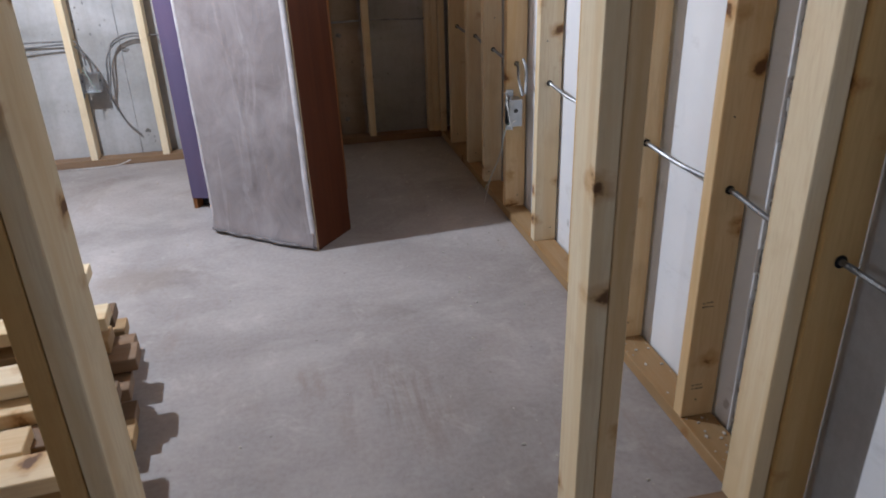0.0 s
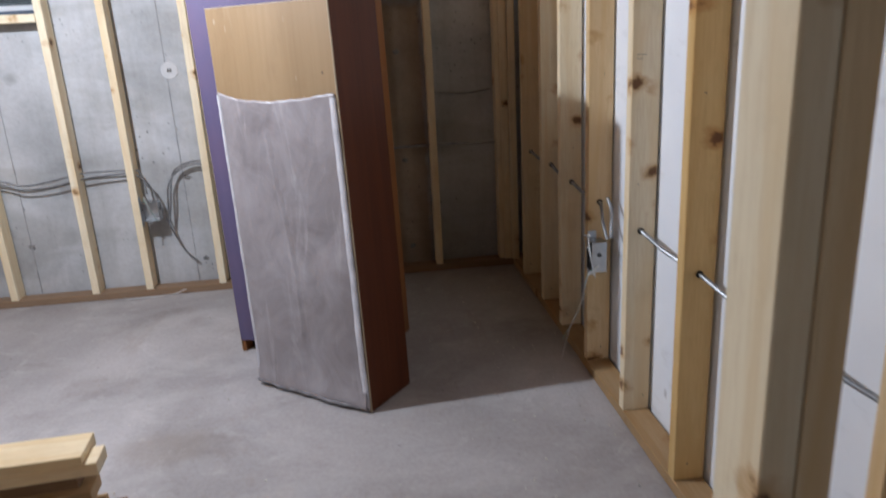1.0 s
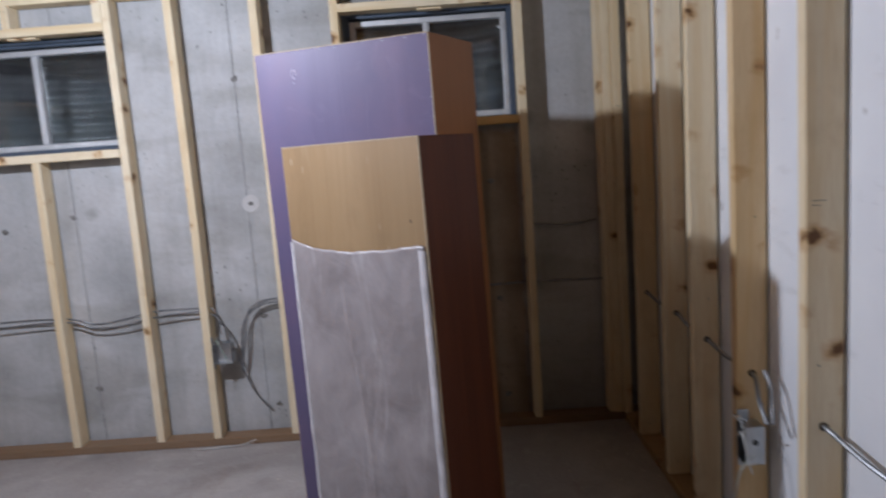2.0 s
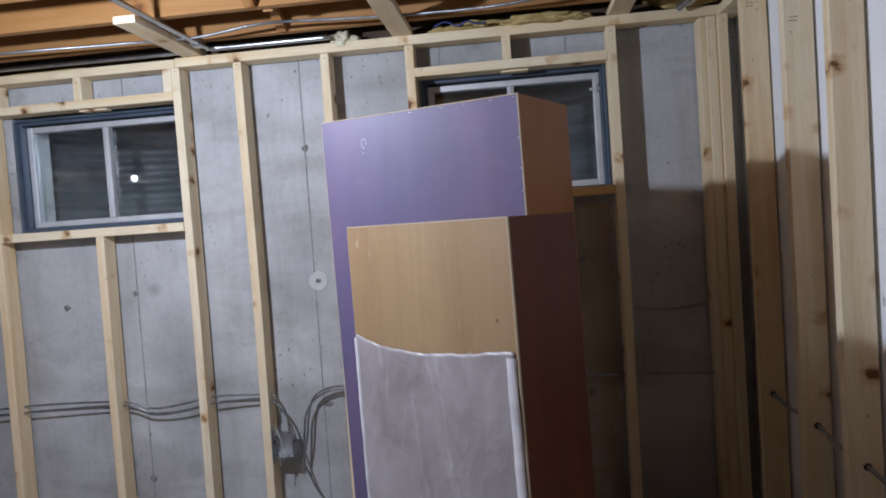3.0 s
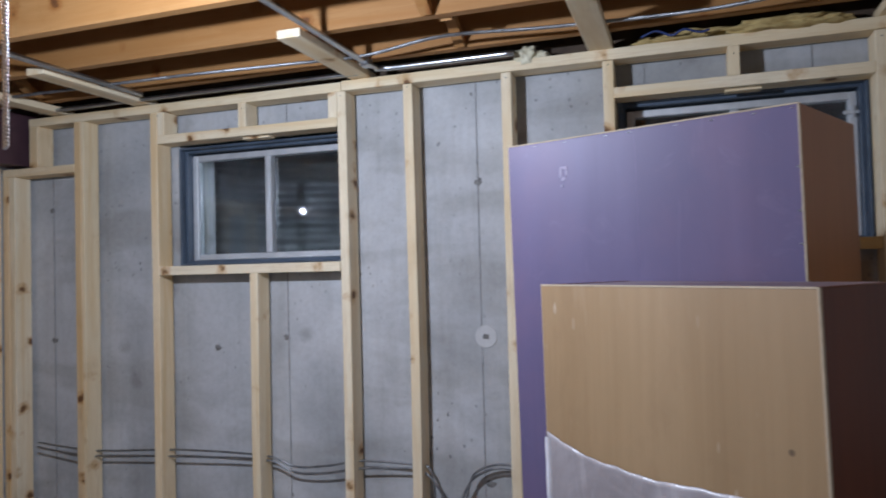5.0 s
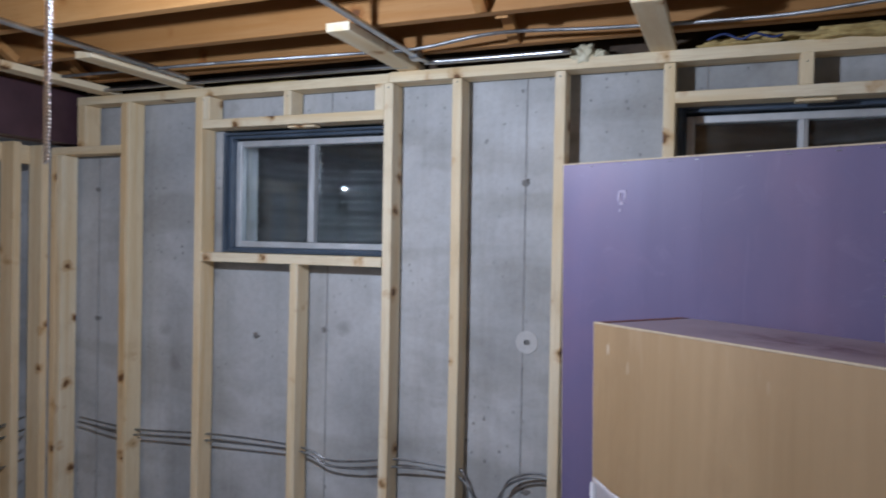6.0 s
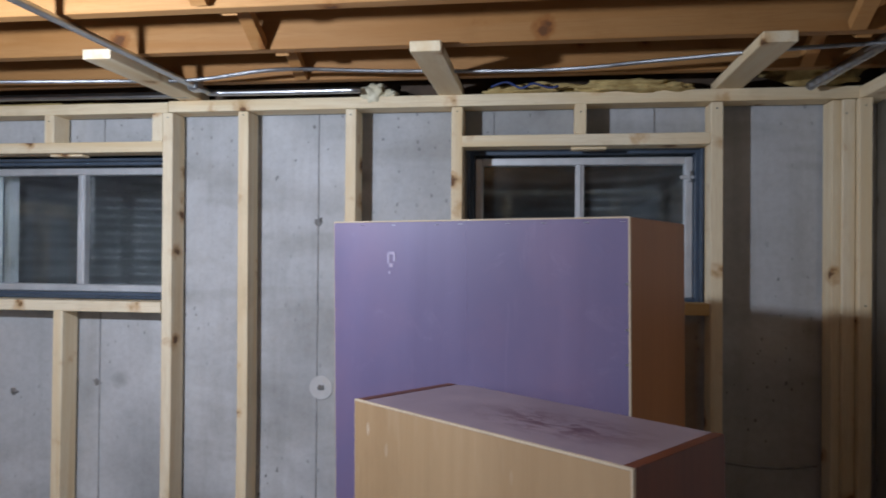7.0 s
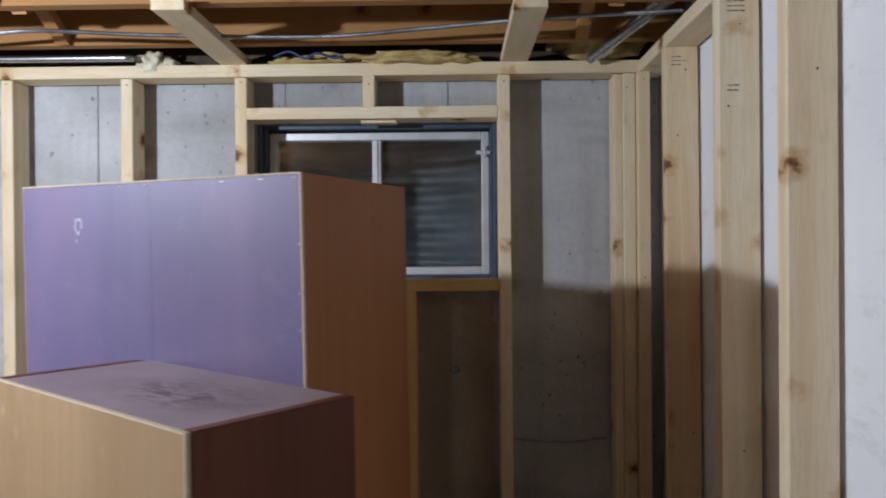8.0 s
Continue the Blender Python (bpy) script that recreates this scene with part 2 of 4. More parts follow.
def purple_board():
    n = Nodes("purple_board")
    v = n.coords((1, 1, 1), False)
    streak = n.noise(n.coords((7, 7, 0.7), False), 1.0, 4, 0.55, 0.5)
    c = n.mix((0.102, 0.082, 0.158), (0.126, 0.103, 0.191), black_white(n, streak, 0.36, 0.66))
    cloud = n.noise(v, 2.6, 5, 0.6)
    c = n.mix(c, (0.172, 0.108, 0.176), n.math("MULTIPLY", black_white(n, cloud, 0.46, 0.72), 0.6))
    rub = n.noise(n.coords((20, 20, 2.4), False), 1.0, 5, 0.7, 0.6)
    c = n.mix(c, (0.27, 0.21, 0.32), n.math("MULTIPLY", black_white(n, rub, 0.62, 0.82), 0.3))
    scuff = n.noise(n.coords((3, 3, 4), False), 3.0, 6, 0.75, 0.8)
    c = n.mix(c, (0.23, 0.19, 0.29), n.math("MULTIPLY", black_white(n, scuff, 0.60, 0.75), 0.25))
    return n.finish(c, 0.48, 0, streak, 0.08, 0.001, 0.38)


PURPLE = purple_board()


def cabinet_top():
    n = Nodes("dusty_mauve_top")
    v = n.coords((1, 1, 1), False)
    c = n.mix((0.17, 0.125, 0.14), (0.225, 0.17, 0.185), black_white(n, n.noise(v, 6, 5), 0.35, 0.65))
    away = n.add("ShaderNodeVectorMath", operation="DISTANCE")
    n.plug(n.coords((1.0, 2.2, 1), False), away.inputs[0])
    away.inputs[1].default_value = (0.04, 0.0, 0.0)
    patch = n.ramp(away.outputs["Value"], ((0.05, (1, 1, 1)), (0.19, (0, 0, 0))))
    smear = n.noise(n.coords((9, 22, 1), False), 2.0, 4, 0.7, 1.0)
    c = n.mix(c, (0.075, 0.03, 0.035), n.math("MULTIPLY", n.math("MULTIPLY", black_white(n, smear, 0.44, 0.56), patch), 0.95))
    return n.finish(c, 0.45, 0, smear, 0.05, 0.001)


MAUVE_TOP = cabinet_top()


def cover_sheet():
    n = Nodes("dusty_wrap")
    v = n.coords((1, 1, 1), False)
    cloud = n.noise(v, 5.0, 6, 0.65, 0.8)
    c = n.mix((0.235, 0.206, 0.208), (0.37, 0.338, 0.348), black_white(n, cloud, 0.32, 0.70))
    streak = n.noise(n.coords((16, 16, 2.4), False), 1.0, 5, 0.65, 1.4)
    c = n.mix(c, (0.48, 0.45, 0.46), n.math("MULTIPLY", black_white(n, streak, 0.58, 0.74), 0.55))
    crease = n.math("ABSOLUTE", n.math("SUBTRACT", n.noise(n.coords((1, 1, 0.55), False), 7, 3, 0.55, 1.2), 0.5), 0.0)
    fine = n.math("ABSOLUTE", n.math("SUBTRACT", n.noise(n.coords((1.3, 1.3, 0.7), False), 19, 3, 0.6, 0.8), 0.5), 0.0)
    relief = n.math("SUBTRACT", 1.0, n.math("ADD", n.math("POWER", crease, 0.5), n.math("MULTIPLY", n.math("POWER", fine, 0.5), 0.4)))
    return n.finish(c, 0.36, 0, relief, 0.22, 0.008, 0.5)


WRAP = cover_sheet()


def plain(name, a, b, scale=8.0, rough=0.5, metal=0.0, relief=0.1, gloss=0.5):
    n = Nodes(name)
    v = n.coords((1, 1, 1))
    f = n.noise(v, scale, 5, 0.6)
    return n.finish(n.mix(a, b, black_white(n, f, 0.35, 0.68)), rough, metal, n.noise(v, scale * 6, 3), relief, 0.001, gloss)


TAPE = plain("white_tape", (0.46, 0.445, 0.465), (0.66, 0.64, 0.67), 12, 0.5)
STEEL = plain("galvanised_steel", (0.42, 0.44, 0.46), (0.60, 0.62, 0.64), 14, 0.34, 1.0)
CABLE_STEEL = plain("armoured_cable_steel", (0.22, 0.225, 0.235), (0.38, 0.39, 0.40), 20, 0.4, 0.9)
ALUMINIUM = plain("window_aluminium", (0.58, 0.60, 0.62), (0.74, 0.76, 0.78), 10, 0.42, 0.45)
BUCK = plain("blue_black_steel", (0.045, 0.065, 0.095), (0.085, 0.115, 0.16), 6, 0.42)
WELL = plain("dark_well_steel", (0.055, 0.060, 0.066), (0.13, 0.138, 0.148), 5, 0.55, 0.3)
GIRDER = plain("maroon_girder", (0.055, 0.026, 0.034), (0.09, 0.045, 0.055), 5, 0.55)
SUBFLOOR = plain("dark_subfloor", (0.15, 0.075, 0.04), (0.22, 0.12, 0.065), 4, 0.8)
FOAM = plain("cream_foam", (0.55, 0.50, 0.34), (0.72, 0.68, 0.52), 30, 0.9, 0, 0.5)
FIBRE = plain("yellow_fibre", (0.36, 0.25, 0.09), (0.55, 0.42, 0.18), 26, 0.95, 0, 0.7)
BLUE = plain("blue_wire", (0.012, 0.028, 0.12), (0.02, 0.05, 0.19), 9, 0.5)
PORCELAIN = plain("porcelain", (0.70, 0.69, 0.66), (0.78, 0.77, 0.74), 5, 0.25)
CHAIN = plain("bead_chain_metal", (0.74, 0.73, 0.71), (0.86, 0.85, 0.83), 40, 0.35, 0.15)
COPPER_WIRE = plain("bare_wire", (0.55, 0.56, 0.56), (0.70, 0.70, 0.68), 40, 0.4, 0.4)
GREEN_WIRE = plain("green_wire", (0.25, 0.36, 0.31), (0.33, 0.45, 0.38), 9, 0.5)
BLACK = plain("black_void", (0.012, 0.011, 0.012), (0.02, 0.02, 0.02), 4, 0.9)
INK = plain("stamp_ink", (0.05, 0.045, 0.045), (0.12, 0.10, 0.09), 60, 0.8)
NAIL = plain("dark_nail", (0.05, 0.05, 0.05), (0.10, 0.10, 0.10), 30, 0.5, 0.7)
DIRT = plain("grey_rubble", (0.45, 0.42, 0.38), (0.66, 0.63, 0.58), 20, 0.9, 0, 0.5)
WHITE_MARK = plain("white_scrape", (0.22, 0.19, 0.28), (0.36, 0.32, 0.42), 20, 0.6)


def glass_material():
    n = Nodes("dusty_window_glass")
    n.bsdf.inputs["Base Color"].default_value = (0.75, 0.80, 0.80, 1)
    n.bsdf.inputs["Roughness"].default_value = 0.02
    n.bsdf.inputs["IOR"].default_value = 1.45
    n.plug(n.ramp(n.noise(n.coords((1, 1, 1.4)), 6.0, 5, 0.65), ((0.35, (0.994, 0.994, 0.994)), (0.7, (0.975, 0.975, 0.975)))), n.bsdf.inputs["Transmission Weight"])
    return n.mat


GLASS = glass_material()


# ---- shapes ----
def mesh_of(bm, name, material, smooth=False):
    bmesh.ops.recalc_face_normals(bm, faces=bm.faces)
    me = bpy.data.meshes.new(name)
    bm.to_mesh(me)
    bm.free()
    for m in material if isinstance(material, (list, tuple)) else [material]:
        me.materials.append(m)
    if smooth:
        me.polygons.foreach_set("use_smooth", [True] * len(me.polygons))
    return me


def part(name, bm, material, parent=None, label="", smooth=False):
    ob = new(name, mesh_of(bm, name, material, smooth))
    ob.parent = parent
    return tagged(ob, label)


def empty(name, place=(0, 0, 0), turn=0.0, **tags):
    ob = new(name)
    ob.matrix_world = pose(*place, 0, 0, turn)
    ob.empty_display_size = 0.1
    return tagged(ob, **tags)


def add_box(bm, lo, hi, bevel=0.0, index=0):
    size = [b - a for a, b in zip(lo, hi)]
    mid = [(a + b) / 2 for a, b in zip(lo, hi)]
    made = bmesh.ops.create_cube(bm, size=1.0, matrix=Matrix.Translation(mid) @ Matrix.Diagonal((*size, 1)))
    faces = {f for v in made["verts"] for f in v.link_faces}
    if bevel:
        edges = list({e for f in faces for e in f.edges})
        faces = set(bmesh.ops.bevel(bm, geom=edges, offset=bevel, segments=1, affect="EDGES")["faces"]) | {f for f in faces if f.is_valid}
    for f in faces:
        f.material_index = index


def box(name, lo, hi, material, parent=None, label="", bevel=0.0015):
    bm = bmesh.new()
    add_box(bm, lo, hi, bevel)
    return part(name, bm, material, parent, label)


STICKS = {}


def stick(name, lo, hi, material, parent=None, label="", warp=0.0):
    """A sawn timber between two corners; its own z axis runs along its length."""
    size = [b - a for a, b in zip(lo, hi)]
    axis = size.index(max(size))
    order = [(1, 2, 0), (2, 0, 1), (0, 1, 2)][axis]
    w, t, length = (size[k] for k in order)
    key = (round(w, 4), round(t, 4), round(length, 4), material.name, round(warp, 4))
    if key not in STICKS:
        bm = bmesh.new()
        add_box(bm, (-w / 2, -t / 2, -length / 2), (w / 2, t / 2, length / 2), 0.0022)
        if warp:
            bmesh.ops.bisect_plane(bm, geom=bm.verts[:] + bm.edges[:] + bm.faces[:], plane_co=(0, 0, 0), plane_no=(0, 0, 1))
            for v in bm.verts:
                v.co.x += warp * (1 - (2 * v.co.z / length) ** 2)
        STICKS[key] = mesh_of(bm, name, material)
    ob = new(name, STICKS[key])
    axes = [Vector((0, 0, 0)) for _ in range(3)]
    for k, o in enumerate(order):
        axes[k][o] = 1.0
    turn = Matrix(axes).transposed().to_4x4()
    ob.parent = parent
    ob.matrix_world = Matrix.Translation([(a + b) / 2 for a, b in zip(lo, hi)]) @ turn
    return tagged(ob, label)


def spline(points, step):
    """Evenly spaced places along a smooth line through the points."""
    p = [Vector(q) for q in points]
    p = [2 * p[0] - p[1], *p, 2 * p[-1] - p[-2]]
    out = []
    for a, b, c, d in zip(p, p[1:], p[2:], p[3:]):
        count = max(2, int((c - b).length / step))
        for k in range(count):
            u = k / count
            out.append(0.5 * (2 * b + (c - a) * u + (2 * a - 5 * b + 4 * c - d) * u * u + (3 * b - a - 3 * c + d) * u ** 3))
    out.append(p[-2])
    return out


def add_tube(bm, points, radius, step=0.02, sides=8, ribs=0.0, closed=True):
    """A round tube along a smooth line; ribs: how far every second ring stands out."""
    line = spline(points, step)
    rings, up = [], Vector((0.13, 0.27, 0.95))
    for k, place in enumerate(line):
        way = (line[min(k + 1, len(line) - 1)] - line[max(k - 1, 0)]).normalized()
        side = way.cross(up)
        if side.length < 0.05:
            side = way.cross(Vector((1, 0, 0)))
        side.normalize()
        top = side.cross(way)
        r = radius + (ribs if k % 2 else 0.0)
        rings.append([bm.verts.new(place + r * (math.cos(a) * side + math.sin(a) * top)) for a in [2 * math.pi * s / sides for s in range(sides)]])
    for a, b in zip(rings, rings[1:]):
        for s in range(sides):
            bm.faces.new((a[s], a[(s + 1) % sides], b[(s + 1) % sides], b[s]))
    if closed:
        bm.faces.new(rings[0][::-1])
        bm.faces.new(rings[-1])


def tube(name, points, radius, material, parent=None, label="", step=0.02, sides=8, ribs=0.0):
    bm = bmesh.new()
    add_tube(bm, points, radius, step, sides, ribs)
    return part(name, bm, material, parent, label, ribs == 0.0)


def lump(name, place, size, material, seed, parent=None, label="", rough=0.45, detail=3):
    bm = bmesh.new()
    bmesh.ops.create_icosphere(bm, subdivisions=detail, radius=1.0)
    for v in bm.verts:
        f = 1 + rough * noise.noise(v.co * 1.9 + Vector((seed, 0, seed))) + rough * 0.5 * noise.noise(v.co * 5.1 + Vector((0, seed, 0)))
        v.co = Vector((v.co.x * size[0], v.co.y * size[1], v.co.z * size[2])) * f
    ob = part(name, bm, material, parent, label, True)
    ob.location = place
    return ob


# ---- the shell ----
NORTH, EAST = 4.39, 1.128          # faces of the stud walls
NORTH_BACK, EAST_BACK = 4.497, 1.238
WEST, SOUTH, TOP = -5.6, -2.4, 2.241


def slab(name, lo, hi, material, label):
    ob = box(name, lo, hi, material, None, label, 0)
    return tagged(ob, kind="structure", category=name.split("_")[0])


slab("floor", (WEST - 0.25, SOUTH - 0.25, -0.12), (EAST_BACK + 0.25, NORTH_BACK + 0.25, 0.0), FLOOR, "grey stained concrete basement floor, unfinished")
slab("wall_east", (EAST_BACK, SOUTH, 0.0), (EAST_BACK + 0.25, NORTH_BACK, 2.5), CONCRETE, "poured concrete foundation wall behind white boards")
slab("wall_west", (WEST - 0.25, SOUTH, 0.0), (WEST, NORTH_BACK, 2.5), CONCRETE, "bare grey poured concrete foundation wall")
slab("wall_south", (WEST - 0.25, SOUTH - 0.25, 0.0), (EAST_BACK + 0.25, SOUTH, 2.5), CONCRETE, "bare grey poured concrete foundation wall")

OPENINGS = ((-2.045, -1.205, 1.475, 2.035), (-0.112, 0.692, 1.500, 2.045))
bm = bmesh.new()
xs = [WEST - 0.25, *[x for o in OPENINGS for x in o[:2]], EAST_BACK + 0.25]
for k in range(5):
    if k % 2 == 0:
        add_box(bm, (xs[k], NORTH_BACK, 0), (xs[k + 1], NORTH_BACK + 0.25, 2.195))
    else:
        low, high = OPENINGS[k // 2][2:]
        add_box(bm, (xs[k], NORTH_BACK, 0), (xs[k + 1], NORTH_BACK + 0.25, low))
        add_box(bm, (xs[k], NORTH_BACK, high), (xs[k + 1], NORTH_BACK + 0.25, 2.195))
wall_north = tagged(part("wall_north", bm, CONCRETE), "grey poured concrete foundation wall with form seams and two windows", "wall", kind="structure")

# form seams, tie holes and the patched cone
bm = bmesh.new()
for x, low, high in ((-2.786, 0, 2.5), (-1.500, 0, 1.47), (-1.49, 2.04, 2.5), (-0.651, 0, 2.5), (-0.02, 2.05, 2.5), (0.523, 2.05, 2.5)):
    z = low
    while z < min(high, 2.185):
        up = min(high, 2.19, z + random.uniform(0.1, 0.35))
        w = random.uniform(0.0012, 0.0028)
        add_box(bm, (x - w, NORTH_BACK - 0.0028, z), (x + w, NORTH_BACK + 0.01, up))
        z = up
part("form_seam", bm, plain("seam_shade", (0.22, 0.22, 0.22), (0.36, 0.36, 0.36), 20, 0.9), wall_north)
TIES = ((-0.648, 1.783), (-1.510, 1.175), (-2.788, 1.149), (-0.60, 0.16), (-1.50, 0.30), (-2.797, 1.775), (-1.855, 1.126), (0.552, 0.628), (0.542, 1.210), (0.562, 0.130), (-0.63, 0.62))
for k, (x, z) in enumerate(TIES):
    lump("tie_mark", (x, NORTH_BACK + 0.001, z), (0.017, 0.003, 0.013), plain("tie_shade", (0.13, 0.125, 0.12), (0.28, 0.27, 0.26), 40, 0.95) if k == 0 else bpy.data.materials["tie_shade"], k * 3.1, wall_north, "", 0.7)
bm = bmesh.new()
bmesh.ops.create_circle(bm, cap_ends=True, segments=32, radius=0.043, matrix=pose(0, 0, 0, 90))
made = bmesh.ops.extrude_face_region(bm, geom=bm.faces[:])
for v in made["geom"]:
    if isinstance(v, bmesh.types.BMVert):
        v.co.y -= 0.004
patch = part("cone_patch", bm, CONCRETE_PATCH, wall_north)
patch.location = (-0.634, NORTH_BACK, 1.184)
lump("tie_mark", (-0.634, NORTH_BACK - 0.004, 1.184), (0.013, 0.003, 0.009), bpy.data.materials["tie_shade"], 5.5, wall_north, "", 0.7)
# white boards on the east wall
east_boards = tagged(new("wall_lining"), "white insulation boards with scuffs on the concrete wall", "wall lining", kind="structure")
for a, b in ((1.43, 2.63), (2.635, 3.835), (3.84, NORTH_BACK - 0.003), (-0.20, 1.03), (SOUTH, -0.205)):
    box("panel", (EAST_BACK - 0.012, a, 0.0), (EAST_BACK - 0.001, b, 2.235), WHITE_BOARD, east_boards, "", 0.001)
bm = bmesh.new()
z = 0.0
while z < 2.2:
    d = random.uniform(0.03, 0.09)
    w = random.uniform(0.002, 0.009)
    add_box(bm, (EAST_BACK - 0.013, 1.43 - w, z), (EAST_BACK - 0.001, 1.4295, z + d), 0.001)
    z += d
part("torn_edge", bm, WHITE_BOARD, east_boards)
bm = bmesh.new()
for _ in range(420):
    z, d, a = random.uniform(0.0, 2.15), random.uniform(0.004, 0.022), random.uniform(1.380, 1.424)
    add_box(bm, (EAST_BACK - random.uniform(0.002, 0.007), a, z), (EAST_BACK - 0.001, min(1.4285, a + random.uniform(0.003, 0.010)), z + d), 0.0008)
part("ragged_joint", bm, plain("crumbled_grey", (0.27, 0.265, 0.26), (0.43, 0.42, 0.41), 60, 0.95, 0, 0.6), east_boards, "crumbled dark joint filler")

# joists, bridging and subfloor, all one ceiling
bm = bmesh.new()
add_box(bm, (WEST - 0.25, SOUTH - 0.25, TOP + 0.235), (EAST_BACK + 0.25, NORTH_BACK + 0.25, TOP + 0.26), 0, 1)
JOISTS = [4.281 - 0.350 * k for k in range(20)]
for y in JOISTS:
    add_box(bm, (WEST - 0.1, y, TOP + random.uniform(-0.004, 0.003)), (EAST_BACK + 0.2, y + 0.038, TOP + 0.2345), 0.002)
for a, b in zip(JOISTS[1:], JOISTS):
    for x in (-0.618, -2.6, 0.95):
        # crossed wooden bridging between two joists
        for s in (0, 1):
            lo, hi = (TOP + 0.005, TOP + 0.19) if s else (TOP + 0.19, TOP + 0.005)
            x0 = x + 0.021 * (1 if s else -1)
            m = look((x0, (a + 0.038 + b) / 2, (lo + hi) / 2), (x0, b, hi))
            reach = math.hypot(b - a - 0.038, hi - lo) - 0.02
            bmesh.ops.create_cube(bm, size=1.0, matrix=m @ Matrix.Diagonal((0.038, 0.030, reach, 1)))
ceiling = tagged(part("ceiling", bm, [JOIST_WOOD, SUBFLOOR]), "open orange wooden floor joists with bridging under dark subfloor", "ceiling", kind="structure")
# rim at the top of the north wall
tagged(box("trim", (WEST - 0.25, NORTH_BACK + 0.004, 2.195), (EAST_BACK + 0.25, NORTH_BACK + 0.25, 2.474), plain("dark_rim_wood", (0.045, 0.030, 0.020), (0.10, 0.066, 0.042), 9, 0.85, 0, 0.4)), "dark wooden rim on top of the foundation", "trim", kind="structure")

# ---- north stud wall ----
north = tagged(new("stud_wall"), "unfinished pine stud wall framed round two basement windows", "stud wall", kind="structure")
PLATE_LOW, PLATE_HIGH = 2.165, 2.203
D = 0.089


def north_stud(x0, x1, z0, z1, material=PINE, name="stud", y0=NORTH, warp=0.0):
    return stick(name, (x0, y0, z0), (x1, y0 + D, z1), material, north, "", warp)


stick("bottom_plate", (-3.03, NORTH, 0.0), (EAST + 0.09, NORTH + D, 0.038), PLATE_WOOD, north)
stick("top_plate", (-2.820, NORTH, PLATE_LOW), (-1.178, NORTH + D, PLATE_HIGH), PALE_PINE, north)
stick("top_plate", (-1.177, NORTH, PLATE_LOW + 0.002), (EAST + 0.09, NORTH + D, PLATE_HIGH + 0.004), PALE_PINE, north)
for x, m, warp in ((-2.528, PINE, 0), (-2.098, PINE, 0.003), (-1.178, PALE_PINE, 0.004), (-0.894, PALE_PINE, 0.006), (-0.504, PALE_PINE, 0), (-0.136, PALE_PINE, 0.002), (0.704, PALE_PINE, 0.003)):
    north_stud(x - 0.019, x + 0.019, 0.038, PLATE_LOW, m, warp=warp)
north_stud(-2.5085, -2.4905, 0.038, PLATE_LOW, PALE_PINE)
# corner posts
stick("stud", (1.054, NORTH + 0.012, 0.038), (1.080, NORTH + D, PLATE_LOW), PALE_PINE, north)
north_stud(1.0805, 1.1185, 0.038, PLATE_LOW, PALE_PINE)
stick("stud", (1.121, NORTH - 0.022, 0.038), (1.159, NORTH + 0.067, PLATE_LOW), PALE_PINE, north)
# window 1
stick("header", (-2.0785, NORTH, 2.026), (-1.1975, NORTH + D, 2.064), PALE_PINE, north)
stick("window_ledge", (-2.0785, NORTH, 1.449), (-1.1975, NORTH + D, 1.488), PALE_PINE, north)
north_stud(-2.0780, -2.040, 2.064, PLATE_LOW, PALE_PINE, "cripple_stud")
north_stud(-1.661, -1.623, 2.064, PLATE_LOW, PALE_PINE, "cripple_stud")
north_stud(-1.238, -1.1980, 2.064, PLATE_LOW, PALE_PINE, "cripple_stud")
north_stud(-1.617, -1.579, 0.038, 1.449, PALE_PINE, "cripple_stud", warp=-0.004)
# window 2
stick("header", (-0.119, NORTH, 2.030), (0.6845, NORTH + D, 2.068), PALE_PINE, north)
stick("window_ledge", (-0.119, NORTH, 1.478), (0.6845, NORTH + D, 1.516), AMBER_PINE, north)
north_stud(0.255, 0.293, 2.068, PLATE_LOW + 0.002, PALE_PINE, "cripple_stud")
# added stud, unseen behind the purple cabinet, blocks lamp light on the wall beside it
north_stud(0.384, 0.422, 0.038, 1.478, AMBER_PINE, "cripple_stud")
# thin shims under the headers
stick("shim", (-1.66, NORTH + 0.03, 2.017), (-1.53, NORTH + 0.075, 2.0255), PALE_PINE, north)
stick("shim", (0.245, NORTH + 0.03, 2.021), (0.360, NORTH + 0.075, 2.0295), PALE_PINE, north)
# nail heads through the plates and headers
for x, z in ((-2.075, 2.150), (-1.178, 2.148), (-0.894, 2.152), (-0.504, 2.146), (-0.136, 2.150), (0.704, 2.144), (1.092, 2.120), (1.140, 2.140), (1.140, 1.52), (1.092, 0.9), (0.274, 2.140), (-1.642, 2.142)):
    bm = bmesh.new()
    bmesh.ops.create_cone(bm, cap_ends=True, segments=8, radius1=0.0024, radius2=0.0024, depth=0.002, matrix=pose(x, NORTH - (0.0224 if x == 1.140 else 0.0004), z, 90))
    part("nail_head", bm, NAIL, north)
# low ledger at the girder end
stick("ledger", (-2.988, NORTH, 1.934), (-2.548, NORTH + D, 1.972), PINE, north)
north_stud(-2.817, -2.765, 1.972, PLATE_LOW, PINE, "cripple_stud")
north_stud(-2.950, -2.912, 0.038, 1.934, PALE_PINE)
north_stud(-2.988, -2.9505, 0.038, 1.934, PINE)

